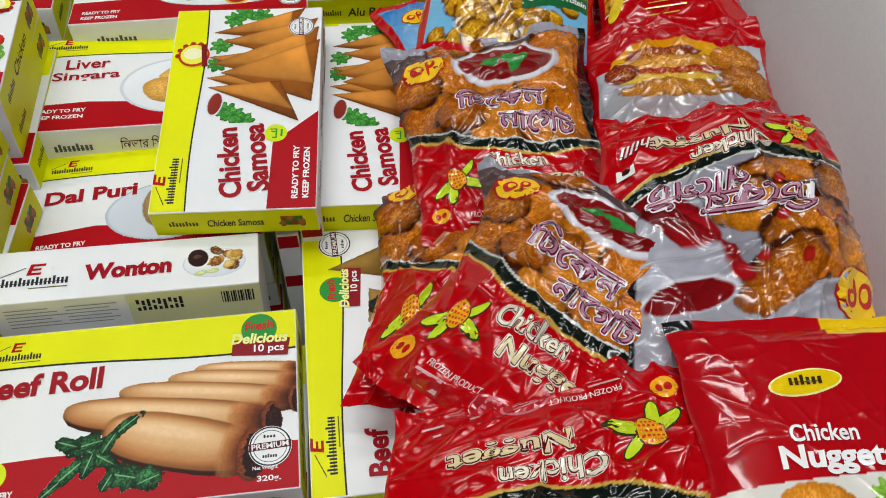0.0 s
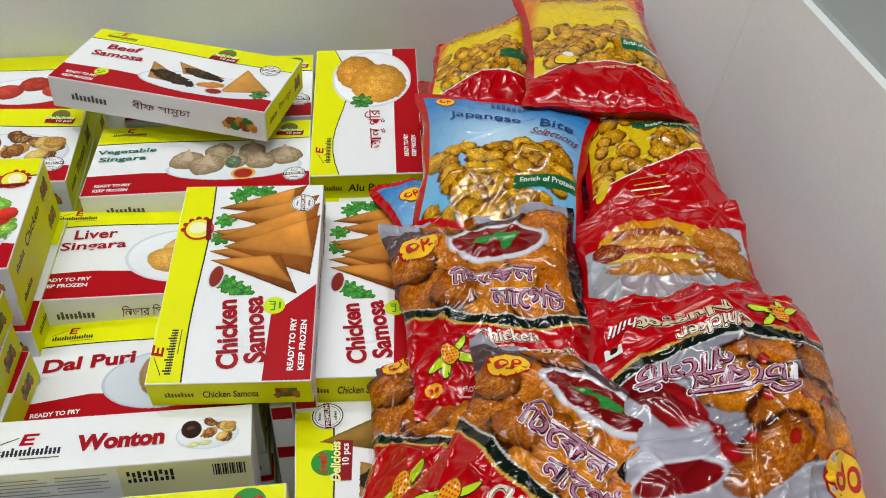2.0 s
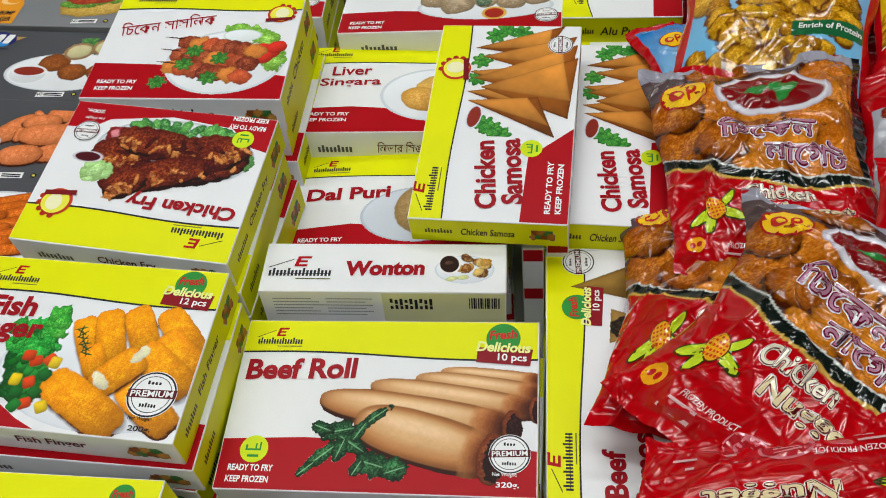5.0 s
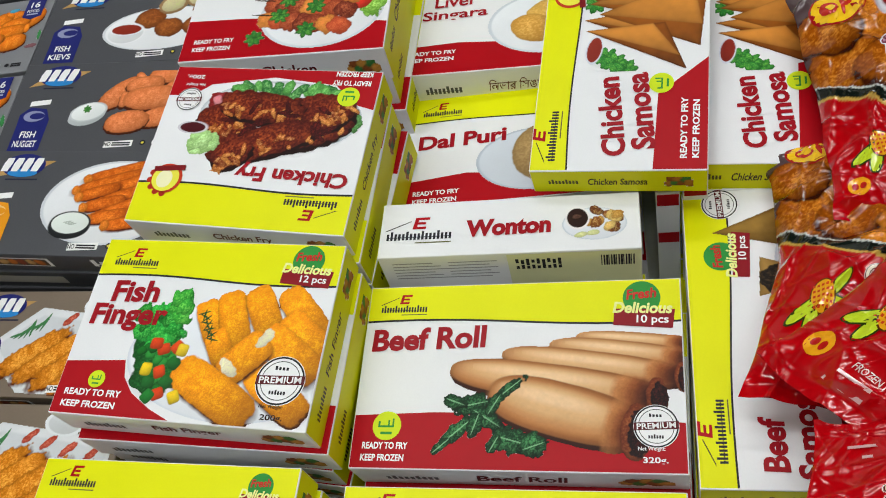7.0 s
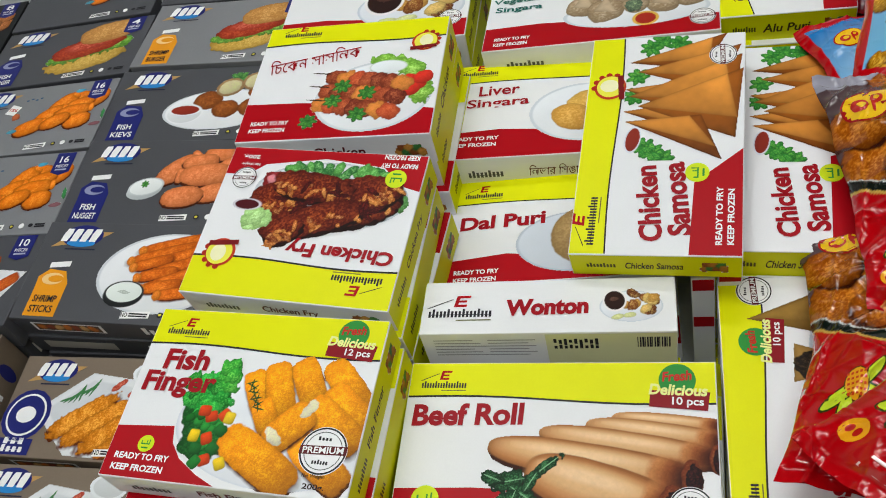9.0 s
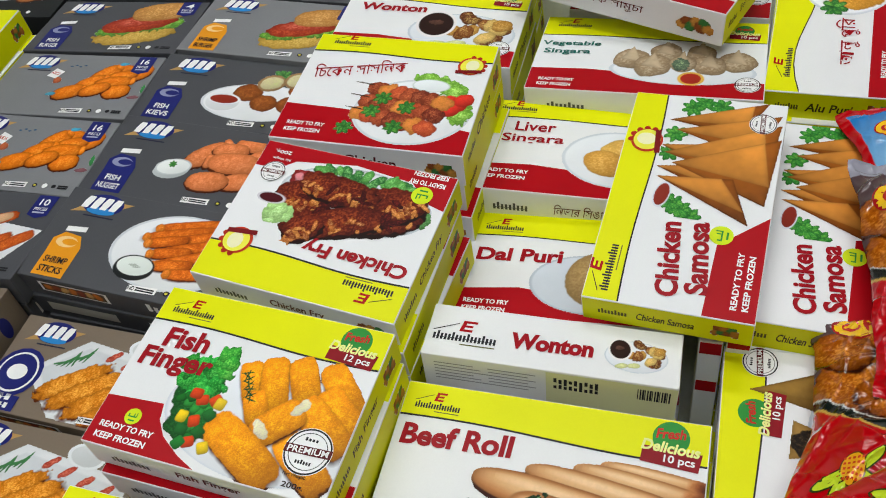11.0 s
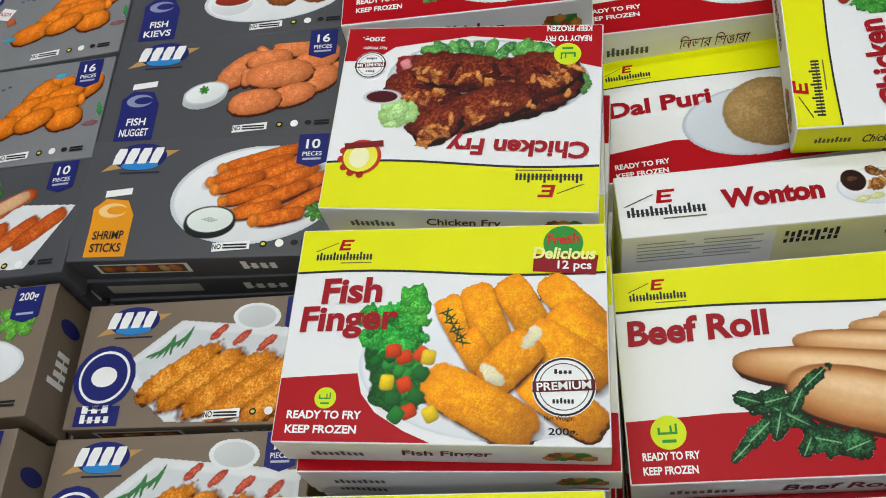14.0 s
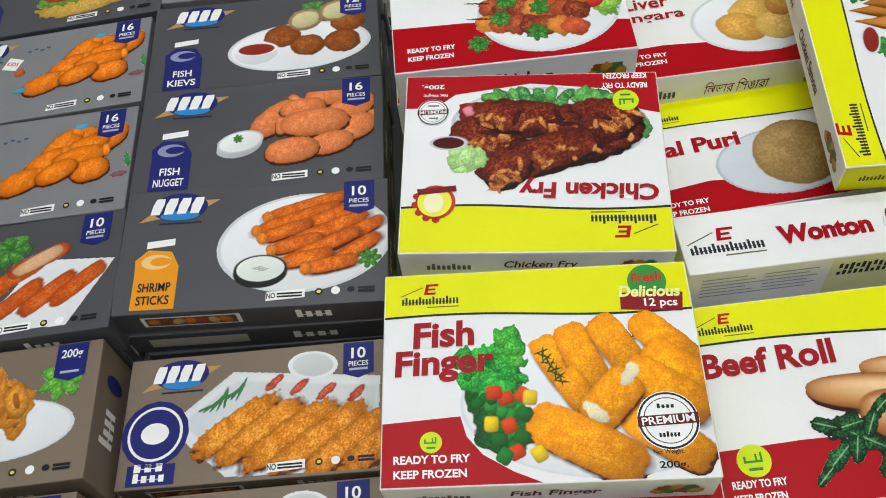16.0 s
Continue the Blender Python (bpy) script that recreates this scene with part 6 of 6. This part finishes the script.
GL, s4 = food_bag("yellow bag of crispy chicken at the freezer's back", .145, .19, .015, gangster_paint, 14.0,
                  [(.029, .735, .045), (.04, .795, .06), (.061, .867, .062)], [(.16, .75, .05), (.165, .83, .065), (.185, .925, .075)], creased=.6)
bag_write(GL, s4, "GANGSTERS BITE", .5, .8, .1, .009, "8a5a1c", 8, .015, 0)
E1, s1 = food_bag("red and yellow bag of crispy chicken against the freezer wall", .145, .2, .012, red_popcorn_paint, 11.0,
                  [(.139, .525, .05), (.158, .603, .068), (.172, .715, .07)], [(.268, .505, .085), (.281, .592, .088), (.288, .69, .085)], creased=.6)
bag_write(E1, s1, "Enrich of Protein", .68, .74, .05, .006, "e6ece6", -4, .02, .1)
bars(s1, [(.3 + .02 * (k % 2), .36 - .035 * k, .58 - .05 * (k % 2), .367 - .035 * k) for k in range(4)], film_ink("d8a83a"), E1, "small_print", 4)
bag_disc(E1, s1, .76, .38, .008, .006, "d0707a", .0005, "printed_seal")
bag_disc(E1, s1, .76, .38, .007, .005, "b01c26", .0008, "printed_seal")
bag_disc(E1, s1, .1, .35, .006, .014, "e2c21c", .0006, "printed_mark", turn=-15)
GR, s5 = food_bag("yellow and red bag of crispy chicken on top of the pile", .158, .215, .017, gangster_paint, 15.0,
                  [(.121, .694, .096), (.136, .79, .09), (.158, .945, .085)], [(.272, .644, .103), (.281, .755, .1), (.294, .9, .1)], creased=.6)
bag_write(GR, s5, "GANGSTERS BITE", .5, .87, .1, .008, "7a4a14", 0, .015, 0)
bag_write(GR, s5, "Selections", .74, .77, .03, .009, "7a2430", -4, 0, .3)
bag_write(GR, s5, "Enrich of Protein", .82, .425, .04, .005, "e6ece6", -8, .02, .1)
bag_disc(GR, s5, .26, .3, .013, .009, "2a2010", .0005, "printed_mark", turn=5)
bag_disc(GR, s5, .26, .3, .0118, .0078, "eec41a", .0008, "printed_mark", turn=5)
bag_disc(GR, s5, .28, .345, .006, .005, "e8e4de", .0011, "printed_mark")
bag_write(GR, s5, "WELL-MADE FROM", .55, .255, .034, .0038, "e8c8a0", 0, .01, 0)
bag_disc(GR, s5, .8, .13, .007, .005, "c8505a", .0005, "printed_seal")
bag_disc(GR, s5, .8, .13, .006, .004, "b01c26", .0008, "printed_seal")
E2, s2 = food_bag("red and clear bag of chicken patties with a burger picture", .15, .2, .013, burger_paint, 12.0,
                  [(.108, .375, .06), (.119, .462, .066), (.136, .538, .082)], [(.258, .35, .07), (.262, .434, .086), (.263, .527, .107)])
JB2, s3 = food_bag("red and blue bag corner under other bags", .145, .17, .012, blue_paint, 13.0,
                   [(.012, .5, .03), (-.008, .58, .034), (-.026, .662, .03)], [(.14, .54, .03), (.13, .61, .034), (.115, .7, .03)], creased=.6)
yellow_mark(JB2, s3, .2, .76, .011)
JB, s6 = food_bag("blue bag of crispy chicken bites with red edges", .165, .2, .018, blue_paint, 16.0,
                  [(.0, .565, .042), (.016, .659, .058), (.029, .771, .068)], [(.146, .535, .055), (.17, .608, .072), (.193, .68, .09)], creased=.35)
bag_write(JB, s6, "Japanese", .38, .715, .07, .0145, "24407c", -1, .012, 0)
bag_write(JB, s6, "Bite", .8, .73, .032, .0145, "24407c", -1, .012, 0)
bag_write(JB, s6, "Selections", .8, .64, .046, .012, "7a2430", -4, 0, .3)
bag_write(JB, s6, "Enrich of Protein", .78, .322, .055, .007, "e6ece6", 5, .02, .1)
word_bar(s6, .42, .81, .6, .86, film_ink("35507a"), JB, "word_bar", 6, 4)
yellow_mark(JB, s6, .16, .88, .0085)
C0, s8 = nugget_bag("clear and red bag of chicken nuggets under another bag", [(-.074, .274, .03), (-.049, .375, .014), (-.05, .478, .006)], [(.078, .25, .03), (.1, .35, .025), (.105, .45, .02)], 22.0, native=False, thick=.03, mark=(.2, .84))
A, s7 = nugget_bag("clear and red bag of chicken nuggets with a sauce bowl picture", [(-.009, .384, .036), (-.017, .464, .042), (-.021, .585, .046)], [(.137, .362, .055), (.134, .443, .066), (.142, .57, .07)], 21.0, thick=.024)
C, s9 = nugget_bag("crinkled clear and red bag of chicken nuggets lying slantwise", [(-.065, .291, .052), (.0, .338, .08), (.03, .412, .1)], [(.05, .165, .06), (.118, .24, .084), (.164, .325, .1)], 23.0, thick=.022)
B, s10 = nugget_bag("clear and red bag of nuggets with a chilli picture, upside down", [(.27, .428, .097), (.256, .35, .098), (.246, .23, .08)], [(.112, .424, .112), (.106, .338, .1), (.083, .222, .094)], 24.0, "chilli", mark=(.1, .82))
D, s11 = nugget_bag("crinkled red bag of chicken nuggets, upside down", [(.118, .246, .097), (.112, .155, .1), (.105, .06, .08)], [(-.042, .242, .066), (-.048, .155, .068), (-.052, .055, .06)], 25.0, native=False, thick=.016)
BG, s12 = food_bag("matt red bag of chicken nuggets with a yellow emblem", .175, .2, .016, plain_red_paint, 26.0,
                   [(.078, .052, .112), (.094, .15, .114), (.108, .254, .118)], [(.25, .04, .11), (.262, .135, .112), (.276, .236, .124)], lumpy=.12, creased=.3)
bag_disc(BG, s12, .36, .745, .0215, .0078, "f6e9a0", .0005, "emblem_edge", turn=8)
bag_disc(BG, s12, .36, .745, .0202, .0067, "e8c40c", .0008, "emblem", turn=8)
word_bar(s12, .305, .735, .415, .757, film_ink("3a2a10"), BG, "emblem_bar", 6, 9)
bag_write(BG, s12, "Chicken", .37, .6, .038, .0095, "f2eeee", 0, .02, 0)
bag_write(BG, s12, "Nuggets", .4, .53, .064, .0155, "f2eeee", 0, .035, 0)
